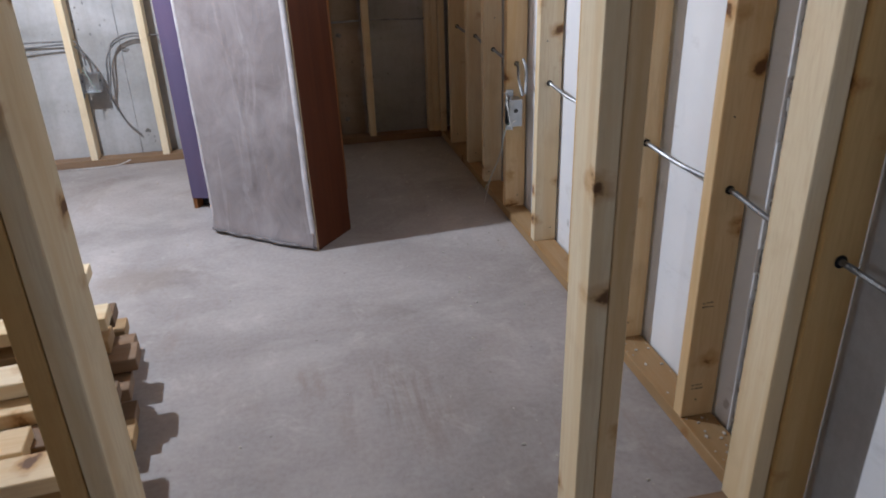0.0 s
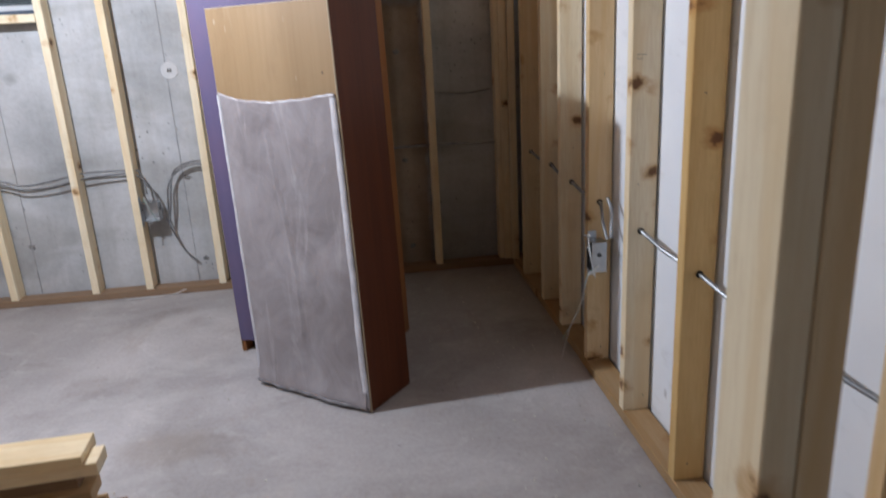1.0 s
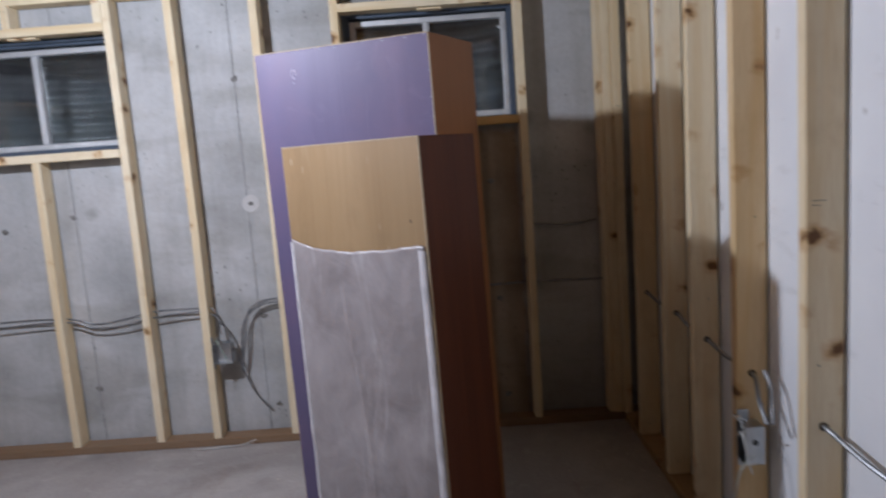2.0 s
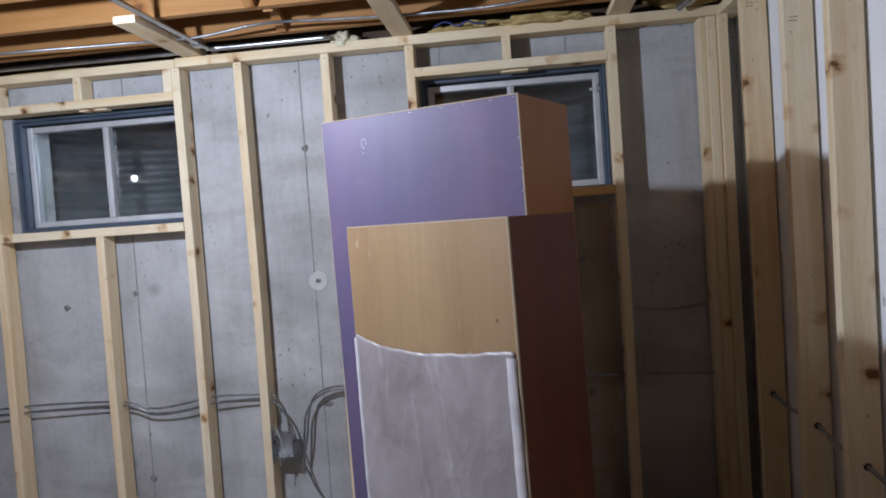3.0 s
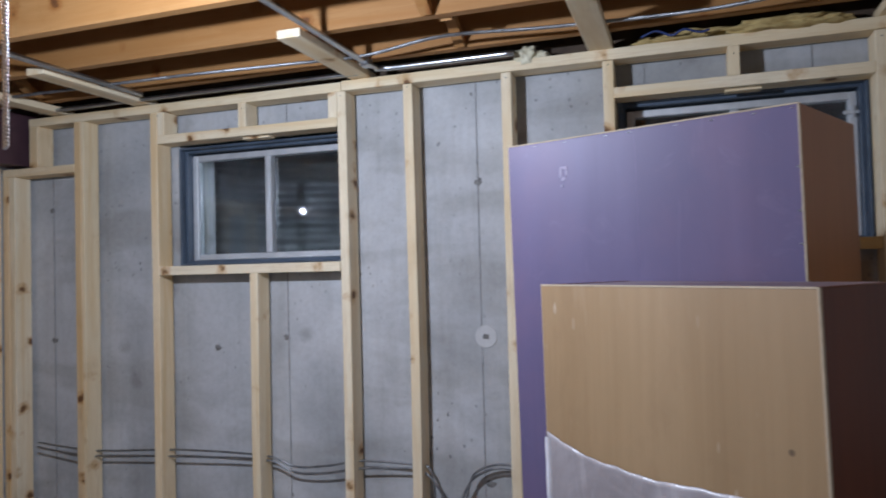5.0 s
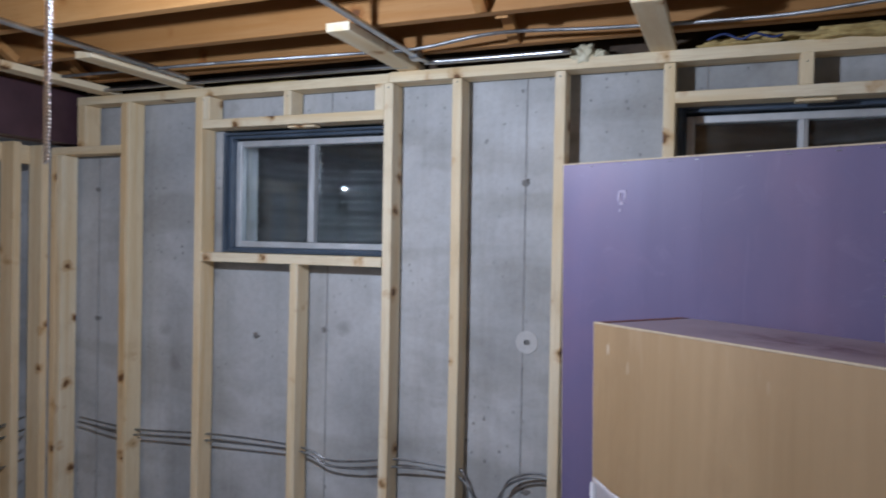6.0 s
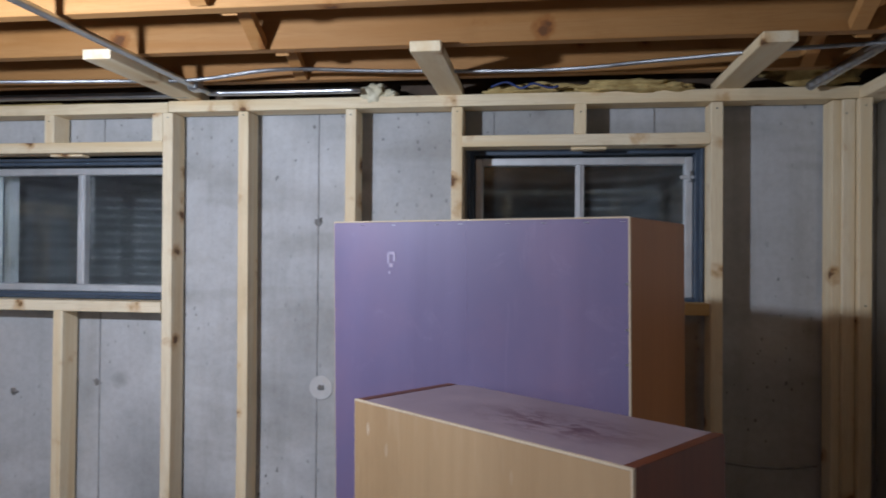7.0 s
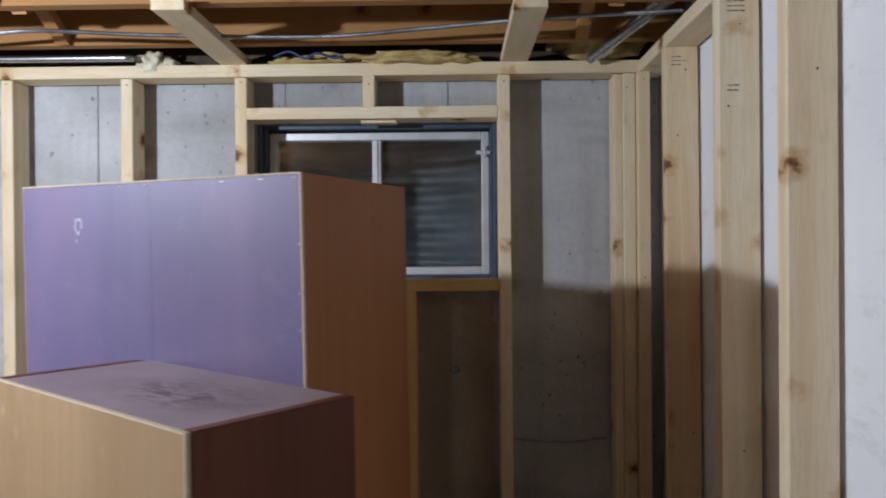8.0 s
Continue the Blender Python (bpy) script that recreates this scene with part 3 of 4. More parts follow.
# ---- east stud wall ----
east = tagged(new("stud_wall"), "unfinished pine stud wall against white boards", "stud wall", kind="structure")
stick("bottom_plate", (EAST, 1.176, 0.0), (EAST + D, NORTH - 0.001, 0.038), TREAD_WOOD, east)
stick("top_plate", (EAST, 1.236, PLATE_LOW), (EAST + D, NORTH - 0.001, PLATE_HIGH), PALE_PINE, east)
EAST_STUDS = (4.10, 3.705, 3.385, 3.03, 2.636, 2.236, 1.878, 1.485)
HOLES = {4.10: 0.692, 3.705: 0.692, 3.385: 0.675, 3.03: 0.670, 2.636: 0.666, 2.236: 0.656, 1.878: 0.652, 1.485: 0.654}
studs_east = []
for k, y in enumerate(EAST_STUDS):
    s = stick("stud", (EAST, y, 0.038), (EAST + D, y + 0.038, PLATE_LOW), (PINE, PALE_PINE, PALE_PINE, PINE, PALE_PINE, AMBER_PINE, PINE, PINE)[k], east, "", (0.004, 0, -0.003, 0.002)[k % 4])
    studs_east.append(s)
    bm = bmesh.new()
    bmesh.ops.create_cone(bm, cap_ends=True, segments=14, radius1=0.0105, radius2=0.0105, depth=0.004, matrix=pose(EAST + 0.045, y - 0.0005, HOLES[y], 90))
    part("drilled_hole", bm, BLACK, east)

bm = bmesh.new()
bmesh.ops.create_cone(bm, cap_ends=True, segments=16, radius1=0.0125, radius2=0.0125, depth=0.004, matrix=pose(EAST + 0.045, 1.1365, 0.640, 90))
part("drilled_hole", bm, BLACK, east)



def stamp(stud, y, z, wide, rows):
    """Printed mill marks on a stud's broad face, too faint to read."""
    for k in range(rows):
        for j in range(rng0.choice((2, 3, 3))):
            a = EAST + 0.018 + j * wide / 3
            ob = box("mill_stamp", (a, y - 0.0009, z - k * 0.011), (a + wide / 3 - rng0.uniform(0.0008, 0.004), y + 0.001, z - k * 0.011 + rng0.choice((0.0016, 0.0024))), INK, None, "", 0)
            ob.parent = stud
            ob.matrix_parent_inverse = stud.matrix_world.inverted()


rng0 = random.Random(3)
for k, z, wide, rows in ((0, 2.135, 0.040, 3), (1, 2.150, 0.042, 3), (1, 1.965, 0.040, 2), (2, 2.06, 0.045, 2), (7, 0.37, 0.030, 2), (7, 0.135, 0.035, 2), (4, 1.2, 0.03, 2), (3, 1.95, 0.04, 2)):
    stamp(studs_east[k], EAST_STUDS[k], z, wide, rows)
for k, y in enumerate(EAST_STUDS):
    for z in (2.10, 1.92, 0.09, rng0.uniform(0.8, 1.5)):
        bm = bmesh.new()
        bmesh.ops.create_cone(bm, cap_ends=True, segments=8, radius1=0.0022, radius2=0.0022, depth=0.002, matrix=pose(EAST + rng0.uniform(0.02, 0.07), y - 0.0004, z, 90))
        ob = part("nail_head", bm, NAIL, studs_east[k])
        ob.matrix_parent_inverse = studs_east[k].matrix_world.inverted()

# ---- partition with a door opening that the camera passes ----
south = tagged(new("stud_wall"), "pine partition framing with an open doorway", "stud wall", kind="structure")
PY = 1.145
stick("stud", (-0.138, PY, 0.038), (-0.100, PY + D + 0.05, PLATE_LOW), PALE_PINE, south)
stick("stud", (-0.1775, PY - 0.001, 0.038), (-0.1395, PY + D, PLATE_LOW), AMBER_PINE, south)
stick("stud", (0.698, PY, 0.038), (0.736, PY + D, PLATE_LOW), PALE_PINE, south)
stick("stud", (0.7375, PY, 0.038), (0.7755, PY + D, PLATE_LOW), PINE, south)
stick("stud", (EAST - 0.040, 1.146, 0.038), (EAST - 0.002, 1.235, PLATE_LOW), PALE_PINE, south)
stick("stud", (EAST, 1.137, 0.038), (EAST + D, 1.175, PLATE_LOW), AMBER_PINE, south)
stick("bottom_plate", (0.698, PY, 0.0), (EAST - 0.002, PY + D, 0.038), PLATE_WOOD, south)
stick("bottom_plate", (-1.6, PY, 0.0), (-0.100, PY + D, 0.038), PLATE_WOOD, south)
stick("top_plate", (-1.6, PY, PLATE_LOW + 0.0005), (EAST + 0.0885, PY + D, PLATE_HIGH), PALE_PINE, south)

# ---- west partition under the girder ----
west = tagged(new("stud_wall"), "low pine stud wall under a maroon girder", "stud wall", kind="structure")
WX = -2.990
stick("bottom_plate", (WX - D, 2.60, 0.0), (WX, NORTH - 0.001, 0.038), PLATE_WOOD, west)
stick("ribbon_board", (WX - D - 0.0385, 2.60, 1.89), (WX - D - 0.0005, NORTH - 0.001, 1.979), PINE, west)
for y in (4.345, 4.20, 4.085, 3.71, 3.33, 2.95, 2.601):
    stick("stud", (WX - D, y, 0.038), (WX, y + 0.038, 1.979), PINE, west)
girder = empty("girder", label="dark maroon painted floor girder under the joists", category="girder")
for k in range(3):
    a = WX + 0.007 + k * 0.0405
    box("beam_ply", (a, 0.4, 1.985 + 0.003 * (k % 2)), (a + 0.039, NORTH_BACK - 0.004, TOP - 0.006), GIRDER, girder, "", 0.003)

# ---- windows ----
def window(name, x0, x1, z0, z1, mull, latch):
    """A sliding window: steel buck, aluminium frame, two panes, and the well behind it."""
    ob = tagged(new(name), "small sliding basement window in dark steel surround, night outside", "window", kind="structure")
    y0, y1 = NORTH_BACK - 0.012, NORTH_BACK + 0.14
    ox0, ox1, oz0, oz1 = x0 - 0.022, x1 + 0.022, z0 - 0.022, z1 + 0.028
    # steel surround in two steps
    for step, (a, b, t) in enumerate(((y0, y0 + 0.035, 0.010), (y0 + 0.035, y1, 0.021))):
        bm = bmesh.new()
        add_box(bm, (ox0, a, oz0), (ox0 + t, b, oz1), 0.002)
        add_box(bm, (ox1 - t, a, oz0), (ox1, b, oz1), 0.002)
        add_box(bm, (ox0 + t, a, oz1 - t), (ox1 - t, b, oz1), 0.002)
        add_box(bm, (ox0 + t, a, oz0), (ox1 - t, b, oz0 + t), 0.002)
        part("steel_surround", bm, BUCK, ob)
    fy = NORTH_BACK + 0.055
    t = 0.027
    for nm, lo, hi in (("jamb", (x0, fy, z0), (x0 + t, fy + 0.045, z1)), ("jamb", (x1 - t, fy, z0), (x1, fy + 0.045, z1)),
                       ("head", (x0 + t, fy, z1 - t), (x1 - t, fy + 0.045, z1)), ("frame_sill", (x0 + t, fy, z0), (x1 - t, fy + 0.045, z0 + t)),
                       ("mullion", (mull - 0.016, fy - 0.006, z0 + t), (mull + 0.014, fy + 0.03, z1 - t))):
        box(nm, lo, hi, ALUMINIUM, ob, "", 0.003)
    box("mullion_rib", (mull - 0.004, fy - 0.012, z0 + t), (mull + 0.003, fy - 0.006, z1 - t), ALUMINIUM, ob, "", 0.001)
    for a, b, y in ((x0 + t, mull - 0.016, fy + 0.014), (mull + 0.014, x1 - t, fy + 0.026)):
        p = box("pane", (a, y, z0 + t), (b, y + 0.003, z1 - t), GLASS, ob, "", 0)
        p.visible_shadow = False
    if latch:
        box("latch", (x1 - 0.045, fy - 0.010, z1 - 0.078), (x1 + 0.012, fy - 0.001, z1 - 0.066), ALUMINIUM, ob, "", 0.002)
        box("latch", (x1 - 0.020, fy - 0.012, z1 - 0.088), (x1 - 0.010, fy - 0.001, z1 - 0.050), ALUMINIUM, ob, "", 0.002)
    # corrugated well
    bm = bmesh.new()
    cx, rx, ry = (x0 + x1) / 2, (x1 - x0) / 2 + 0.10, 0.55
    rows = []
    for i in range(97):
        z = 1.25 + i * 0.0135
        bulge = 0.012 * math.sin(i * math.pi / 3)
        rows.append([bm.verts.new((cx - (rx + bulge) * math.cos(a), NORTH_BACK + 0.25 + (ry + bulge) * math.sin(a), z)) for a in [math.pi * k / 28 for k in range(29)]])
    for r, s in zip(rows, rows[1:]):
        for k in range(28):
            bm.faces.new((r[k], r[k + 1], s[k + 1], s[k]))
    part("window_well", bm, WELL, ob, "dark corrugated steel window well", True)
    box("well_ground", (cx - rx - 0.05, NORTH_BACK + 0.25, 1.20), (cx + rx + 0.05, NORTH_BACK + 0.85, 1.26), DIRT, ob)
    return ob


window("window_1", -2.020, -1.228, 1.512, 1.990, -1.619, False)
window("window_2", -0.088, 0.664, 1.525, 2.012, 0.281, True)

# ---- the two cabinets ----
def cabinet(name, place, turn, wide, deep, tall, side_mat, back_mat, top_mat, toe, label):
    """A cabinet seen from its back: local x along the back, y into the depth."""
    ob = empty(name, place, turn, label=label, category="cabinet")
    t = 0.018
    box("side_panel", (0, 0.004, 0), (t, deep, tall), side_mat, ob, "", 0.0012)
    box("side_panel", (wide - t, 0.004, 0), (wide, deep, tall), side_mat, ob, "", 0.0012)
    top = box("top_panel", (-wide / 2 + t, -deep / 2 + 0.004, -t), (wide / 2 - t, deep / 2, 0), top_mat, ob, "", 0.0012)
    top.location = (wide / 2, deep / 2, tall - 0.001)
    box("bottom_panel", (t, 0.004, toe + 0.005), (wide - t, deep, toe + 0.005 + t), side_mat, ob)
    box("shelf", (t, 0.02, tall * 0.52), (wide - t, deep - 0.02, tall * 0.52 + t), side_mat, ob)
    box("plinth", (t, 0.05, 0), (wide - t, 0.066, toe + 0.005), BLACK, ob)
    box("back_panel", (0.0015, -0.0015, toe), (wide - 0.0015, 0.0035, tall - 0.0025), back_mat, ob, "", 0.0006)
    # raw edges of the boards round the back
    e = 0.0024
    box("raw_edge", (0, -0.0005, 0), (e, 0.0038, tall), CHIPBOARD, ob, "", 0)
    box("raw_edge", (wide - e, -0.0022, 0.0), (wide + 0.0004, 0.0038, tall), CHIPBOARD, ob, "", 0)
    box("raw_edge", (e, -0.0022, tall - e), (wide - e, 0.0038, tall + 0.0004), CHIPBOARD, ob, "", 0)
    return ob


def rack(ob, east, north, skew):
    """Leans a loose-jointed cabinet: drift east and north per metre of height, skew per metre of depth."""
    a = ob.matrix_world.to_euler().z
    along = east * math.cos(a) + north * math.sin(a)
    across = north * math.cos(a) - east * math.sin(a)
    for c in ob.children:
        place = c.location.copy()
        for v in c.data.vertices:
            p = v.co + place
            v.co.x += along * p.z + skew * max(0.0, p.y)
            v.co.y += across * p.z


A_TURN = math.degrees(math.atan2(-0.338, 0.432))
short = cabinet("tall_cabinet", (-0.149, 3.207, 0), A_TURN, 0.548, 0.246, 1.415, MAHOGANY, HONEY, MAUVE_TOP, 0.0, "dark mahogany cabinet with honey wood back, half wrapped, on concrete")
P_TURN = math.degrees(math.atan2(-0.228, 0.595))
purple = cabinet("tall_cabinet", (-0.272, 3.528, 0), P_TURN, 0.637, 0.324, 1.736, WALNUT, PURPLE, WALNUT, 0.055, "taller brown cabinet with stapled purple back panel, on concrete")

# wrap sheet on the lower back of the shorter cabinet, torn along its top
bm = bmesh.new()
cols, rows_n = 56, 110
grid = []
for j in range(rows_n + 1):
    row = []
    for i in range(cols + 1):
        u, v = i / cols, j / rows_n
        sag = 1.134 - 0.028 * math.sin(math.pi * min(1, u * 1.02) ** 0.8) - 0.006 * u + 0.0012 * math.sin(23 * u) + 0.0008 * math.sin(61 * u)
        foot = 0.012 + 0.004 * math.sin(9 * u)
        z = foot + v * (sag - foot)
        x = 0.006 + u * 0.534
        p = Vector((x * 5.0, z * 2.2, 3.1))
        fold = abs(noise.noise(Vector((x * 9 + z * 2.5, z * 3.2 - x * 2, 0.3)))) * 0.009 + 0.006 * noise.noise(p) + 0.0025 * abs(noise.noise(Vector((x * 22 - z * 9, z * 11, 2.2))))
        fold += 0.006 * math.exp(-((x - 0.24 - 0.03 * math.sin(4 * z)) / 0.006) ** 2) * (0.25 < z < 1.0)
        loose = min(1, 8 * u, 8 * (1 - u)) * 0.9 + 0.1
        bulge = 0.012 * math.exp(-((z - 0.02) / 0.05) ** 2)
        row.append(bm.verts.new((x, -0.0045 - max(0.0, fold) * loose - bulge, z)))
    grid.append(row)
for a, b in zip(grid, grid[1:]):
    for k in range(cols):
        bm.faces.new((a[k], a[k + 1], b[k + 1], b[k]))
made = bmesh.ops.extrude_face_region(bm, geom=bm.faces[:])
for v in made["geom"]:
    if isinstance(v, bmesh.types.BMVert):
        v.co.y += 0.0012
part("wrap_sheet", bm, WRAP, short, "dusty crinkled translucent wrap", True)
for x0, x1, high in ((0.0, 0.012, 1.124), (0.518, 0.542, 1.114)):
    bm = bmesh.new()
    last = None
    for j in range(61):
        z = 0.012 + (high - 0.012) * j / 60
        w = 0.0025 * noise.noise(Vector((x0 * 9, z * 9, 1.7)))
        y = -0.0075 - 0.003 * abs(noise.noise(Vector((x0 * 3, z * 14, 5.2))))
        pair = (bm.verts.new((x0 + w, y + 0.004, z)), bm.verts.new((x0 + w + 0.003, y, z)), bm.verts.new((x1 + w * 1.4, y, z)), bm.verts.new((x1 + w + 0.003, y + 0.004, z)))
        if last:
            for k in range(3):
                bm.faces.new((last[k], last[k + 1], pair[k + 1], pair[k]))
        last = pair
    part("tape_strip", bm, TAPE, short, "whitish tape along the wrap's edge", True)

hem = tube("wrap_hem", [(0.004, -0.014, 0.022), (0.10, -0.020, 0.018), (0.22, -0.017, 0.016), (0.36, -0.021, 0.018), (0.47, -0.017, 0.015), (0.542, -0.008, 0.012)], 0.0065, plain("grey_hem", (0.11, 0.10, 0.105), (0.24, 0.225, 0.235), 22, 0.45, 0, 0.6), short, "dark crumpled hem of the wrap", 0.008, 8)
for v in hem.data.vertices:
    v.co.y += 0.007 * noise.noise(v.co * 31)
    v.co.z += 0.006 * noise.noise(v.co * 27 + Vector((3, 1, 2)))
# staples, seam and scrapes on the purple back
for x in (0.075, 0.155, 0.255, 0.31, 0.41, 0.48, 0.56, 0.625):
    box("staple", (x - 0.0045, -0.0030, 1.7268 + random.uniform(-0.0004, 0.0004)), (x + 0.0045, -0.001, 1.7282), STEEL, purple, "", 0.0006)
for z in (1.62, 1.54, 1.48, 1.37, 1.29):
    box("staple", (0.6285 + random.uniform(-0.001, 0.001), -0.0034, z - 0.0015), (0.6345, -0.001, z + 0.0015), STEEL, purple, "", 0.0006)
box("panel_seam", (0.3196, -0.0018, 0.06), (0.3204, -0.001, 1.731), plain("purple_shade", (0.12, 0.092, 0.19), (0.165, 0.132, 0.25), 9, 0.5), purple, "", 0)
bm = bmesh.new()
for lo, hi in (((0.140, 1.667), (0.156, 1.673)), ((0.138, 1.649), (0.144, 1.669)), ((0.153, 1.653), (0.158, 1.670)), ((0.142, 1.641), (0.152, 1.649)), ((0.141, 1.627), (0.146, 1.633))):
    add_box(bm, (lo[0], -0.0026, lo[1]), (hi[0], -0.001, hi[1]), 0.0004)
part("scrape", bm, WHITE_MARK, purple)

rack(short, -0.0150, 0.0165, 0.0)
rack(purple, -0.0125, -0.0130, 0.10)

# ---- lamp with pull chain ----
def ceiling_lamp(place, chain):
    x, y, z = place
    ob = empty("ceiling_lamp", (x, y, z + 0.09), label="bare bulb in a white porcelain holder under the joists", category="lamp")
    bm = bmesh.new()
    for r1, r2, low, high in ((0.055, 0.05, 0.062, 0.0895), (0.034, 0.028, 0.036, 0.062)):
        bmesh.ops.create_cone(bm, cap_ends=True, segments=28, radius1=r2, radius2=r1, depth=high - low, matrix=Matrix.Translation((0, 0, (low + high) / 2 - 0.09)))
    part("holder", bm, PORCELAIN, ob, "white porcelain holder")
    bm = bmesh.new()
    bmesh.ops.create_cone(bm, cap_ends=True, segments=20, radius1=0.012, radius2=0.014, depth=0.012, matrix=Matrix.Translation((0, 0, -0.060)))
    part("screw_cap", bm, STEEL, ob, "", True)
    bm = bmesh.new()
    bmesh.ops.create_cone(bm, cap_ends=True, segments=8, radius1=0.054, radius2=0.054, depth=0.15, matrix=Matrix.Translation((0, 0, 0.075)))
    part("ceiling_box", bm, STEEL, ob, "octagonal steel box")
    box("bar_hanger", (-0.012, -0.221, 0.145), (0.012, 0.0905, 0.150), STEEL, ob)
    if chain:
        bm = bmesh.new()
        for k in range(122):
            zz = -0.045 - k * 0.0033
            bmesh.ops.create_icosphere(bm, subdivisions=1, radius=0.0044, matrix=Matrix.Translation((0.012 + 0.0020 * (-1) ** k, -0.033, zz)))
        add_tube(bm, [(0.0, 0.0, -0.040), (0.010, -0.028, -0.040), (0.012, -0.033, -0.052), (0.012, -0.033, -0.25), (0.012, -0.033, -0.446)], 0.0007, 0.05, 5)
        part("pull_chain", bm, CHAIN, ob, "", True)
    return ob


ceiling_lamp(LAMP, True)
ceiling_lamp(FAR_LAMP, False)

# ---- timber nailers on the top plates ----
for x, y0 in ((-2.64, 3.85), (-2.165, 3.85), (-1.092, 3.852), (-0.160, 3.876), (0.739, 3.892)):
    tagged(stick("nailing_block", (x - 0.0425, y0, PLATE_HIGH + 0.0045), (x + 0.0425, NORTH + 0.06, TOP - 0.005), PALE_PINE), "pale pine block lying from top plate to joist", "timber block", "nailers on the top plate")

# ---- conduit and cables ----
def conduit(points, label, radius=0.0105):
    return tagged(tube("conduit", points, radius, STEEL, None, "", 0.03, 12), label, "conduit")


conduit([(-1.005, 1.3, 2.222), (-1.005, 2.6, 2.222), (-1.003, 3.6, 2.222), (-1.0, 4.26, 2.221)], "straight steel conduit under the joists")
conduit([(-2.09, 1.3, 2.226), (-2.09, 3.0, 2.226), (-2.08, 4.30, 2.226)], "straight steel conduit under the joists beside a nailer")
conduit([(-1.00, 4.262, 2.221), (-0.985, 4.31, 2.219), (-0.95, 4.335, 2.218), (-0.46, 4.34, 2.218)], "steel conduit bending along the top plate")
box_ = tagged(box("conduit_fitting", (-1.022, 4.225, 2.206), (-0.982, 4.275, 2.238), STEEL, None, "", 0.006), "small steel elbow fitting on the conduit", "fitting")
for dz, dy in ((0.0, 4.345), (0.012, 4.375)):
    conduit([(-2.7, dy, 2.215 + dz), (-1.9, dy, 2.217 + dz), (-1.08, dy, 2.214 + dz)], "dark steel conduit lying behind the top plate", 0.008)


def armoured(points, label, ribs=0.0016, step=0.0036, radius=0.0052):
    return tagged(tube("armoured_cable", points, radius, CABLE_STEEL, None, "", step, 8, ribs), label, "cable")


armoured([(-2.6, 4.12, 2.228), (-1.8, 4.13, 2.226), (-1.3, 4.15, 2.222), (-0.97, 4.17, 2.223), (-0.65, 4.10, 2.230), (-0.30, 4.14, 2.226), (0.17, 4.16, 2.222), (0.48, 4.12, 2.230), (0.80, 4.06, 2.235), (1.15, 4.02, 2.236)], "grey armoured cable sagging along under the joists")
# through the east studs
for k, (a, b) in enumerate(((4.10, 3.743), (3.705, 3.423), (3.385, 3.068), (2.636, 2.274), (2.236, 1.916), (1.878, 1.523), (1.485, 1.175), (1.137, 0.73))):
    za, zb = HOLES.get(a, 0.640), HOLES.get(round(b - 0.038, 3), 0.64)
    x = EAST + 0.045
    armoured([(x, a + 0.03, za), (x, a - 0.02, za), (x - 0.004, (a + b) / 2, (za + zb) / 2 - 0.004), (x, b + 0.02, zb), (x, b - 0.02, zb)], "spiral armoured cable through drilled studs")
# two cables along the north wall
NORTH_LINE = [(-2.84, 0.650), (-2.58, 0.622), (-2.41, 0.635), (-2.02, 0.655), (-1.60, 0.668), (-1.45, 0.628), (-1.30, 0.632), (-1.14, 0.662), (-0.92, 0.675)]
armoured([(x, NORTH + 0.048, z) for x, z in NORTH_LINE] + [(-0.86, NORTH + 0.04, 0.655), (-0.80, NORTH + 0.035, 0.58), (-0.75, NORTH + 0.04, 0.40), (-0.70, NORTH + 0.07, 0.24), (-0.635, NORTH + 0.09, 0.145)], "grey armoured cable along the concrete wall", 0.0007, 0.006, 0.0042)
armoured([(x, NORTH + 0.056, z + 0.022 + 0.008 * math.sin(9 * x)) for x, z in NORTH_LINE] + [(-0.87, NORTH + 0.05, 0.69), (-0.84, NORTH + 0.04, 0.64), (-0.83, NORTH + 0.03, 0.56)], "grey armoured cable running into a junction box", 0.0007, 0.006, 0.0042)
for d in (0.0, 0.014):
    armoured([(-0.508, NORTH + 0.05, 0.700 + d), (-0.60, NORTH + 0.055, 0.695 + d), (-0.68, NORTH + 0.055, 0.655 + d), (-0.722 + d, NORTH + 0.05, 0.59), (-0.735 + d, NORTH + 0.045, 0.50), (-0.75, NORTH + 0.04, 0.36)], "grey armoured cable looping down to a junction box", 0.0007, 0.006, 0.0042)
armoured([(-0.50, NORTH + 0.05, 0.700), (-0.2, NORTH + 0.055, 0.69), (0.25, NORTH + 0.06, 0.70), (0.7, NORTH + 0.06, 0.71), (1.1, NORTH + 0.06, 0.70)], "grey armoured cable along the concrete wall", 0.0008, 0.008)
armoured([(0.72, NORTH + 0.085, 0.99), (0.9, NORTH + 0.09, 0.975), (1.04, NORTH + 0.085, 0.99)], "thin dark cable across the concrete", 0.0, 0.02, 0.004)
# cables of the west partition
for z0, z1, y in ((0.72, 0.66, 3.2), (0.60, 0.66, 3.2), (0.48, 0.60, 3.3), (0.30, 0.46, 3.3)):
    armoured([(WX + 0.03, y, z0 - 0.05), (WX + 0.02, 3.7, (z0 + z1) / 2), (WX - 0.03, 4.10, z1), (WX - 0.045, 4.30, z1 + 0.02)], "grey armoured cable through the low stud wall", 0.0008, 0.008)


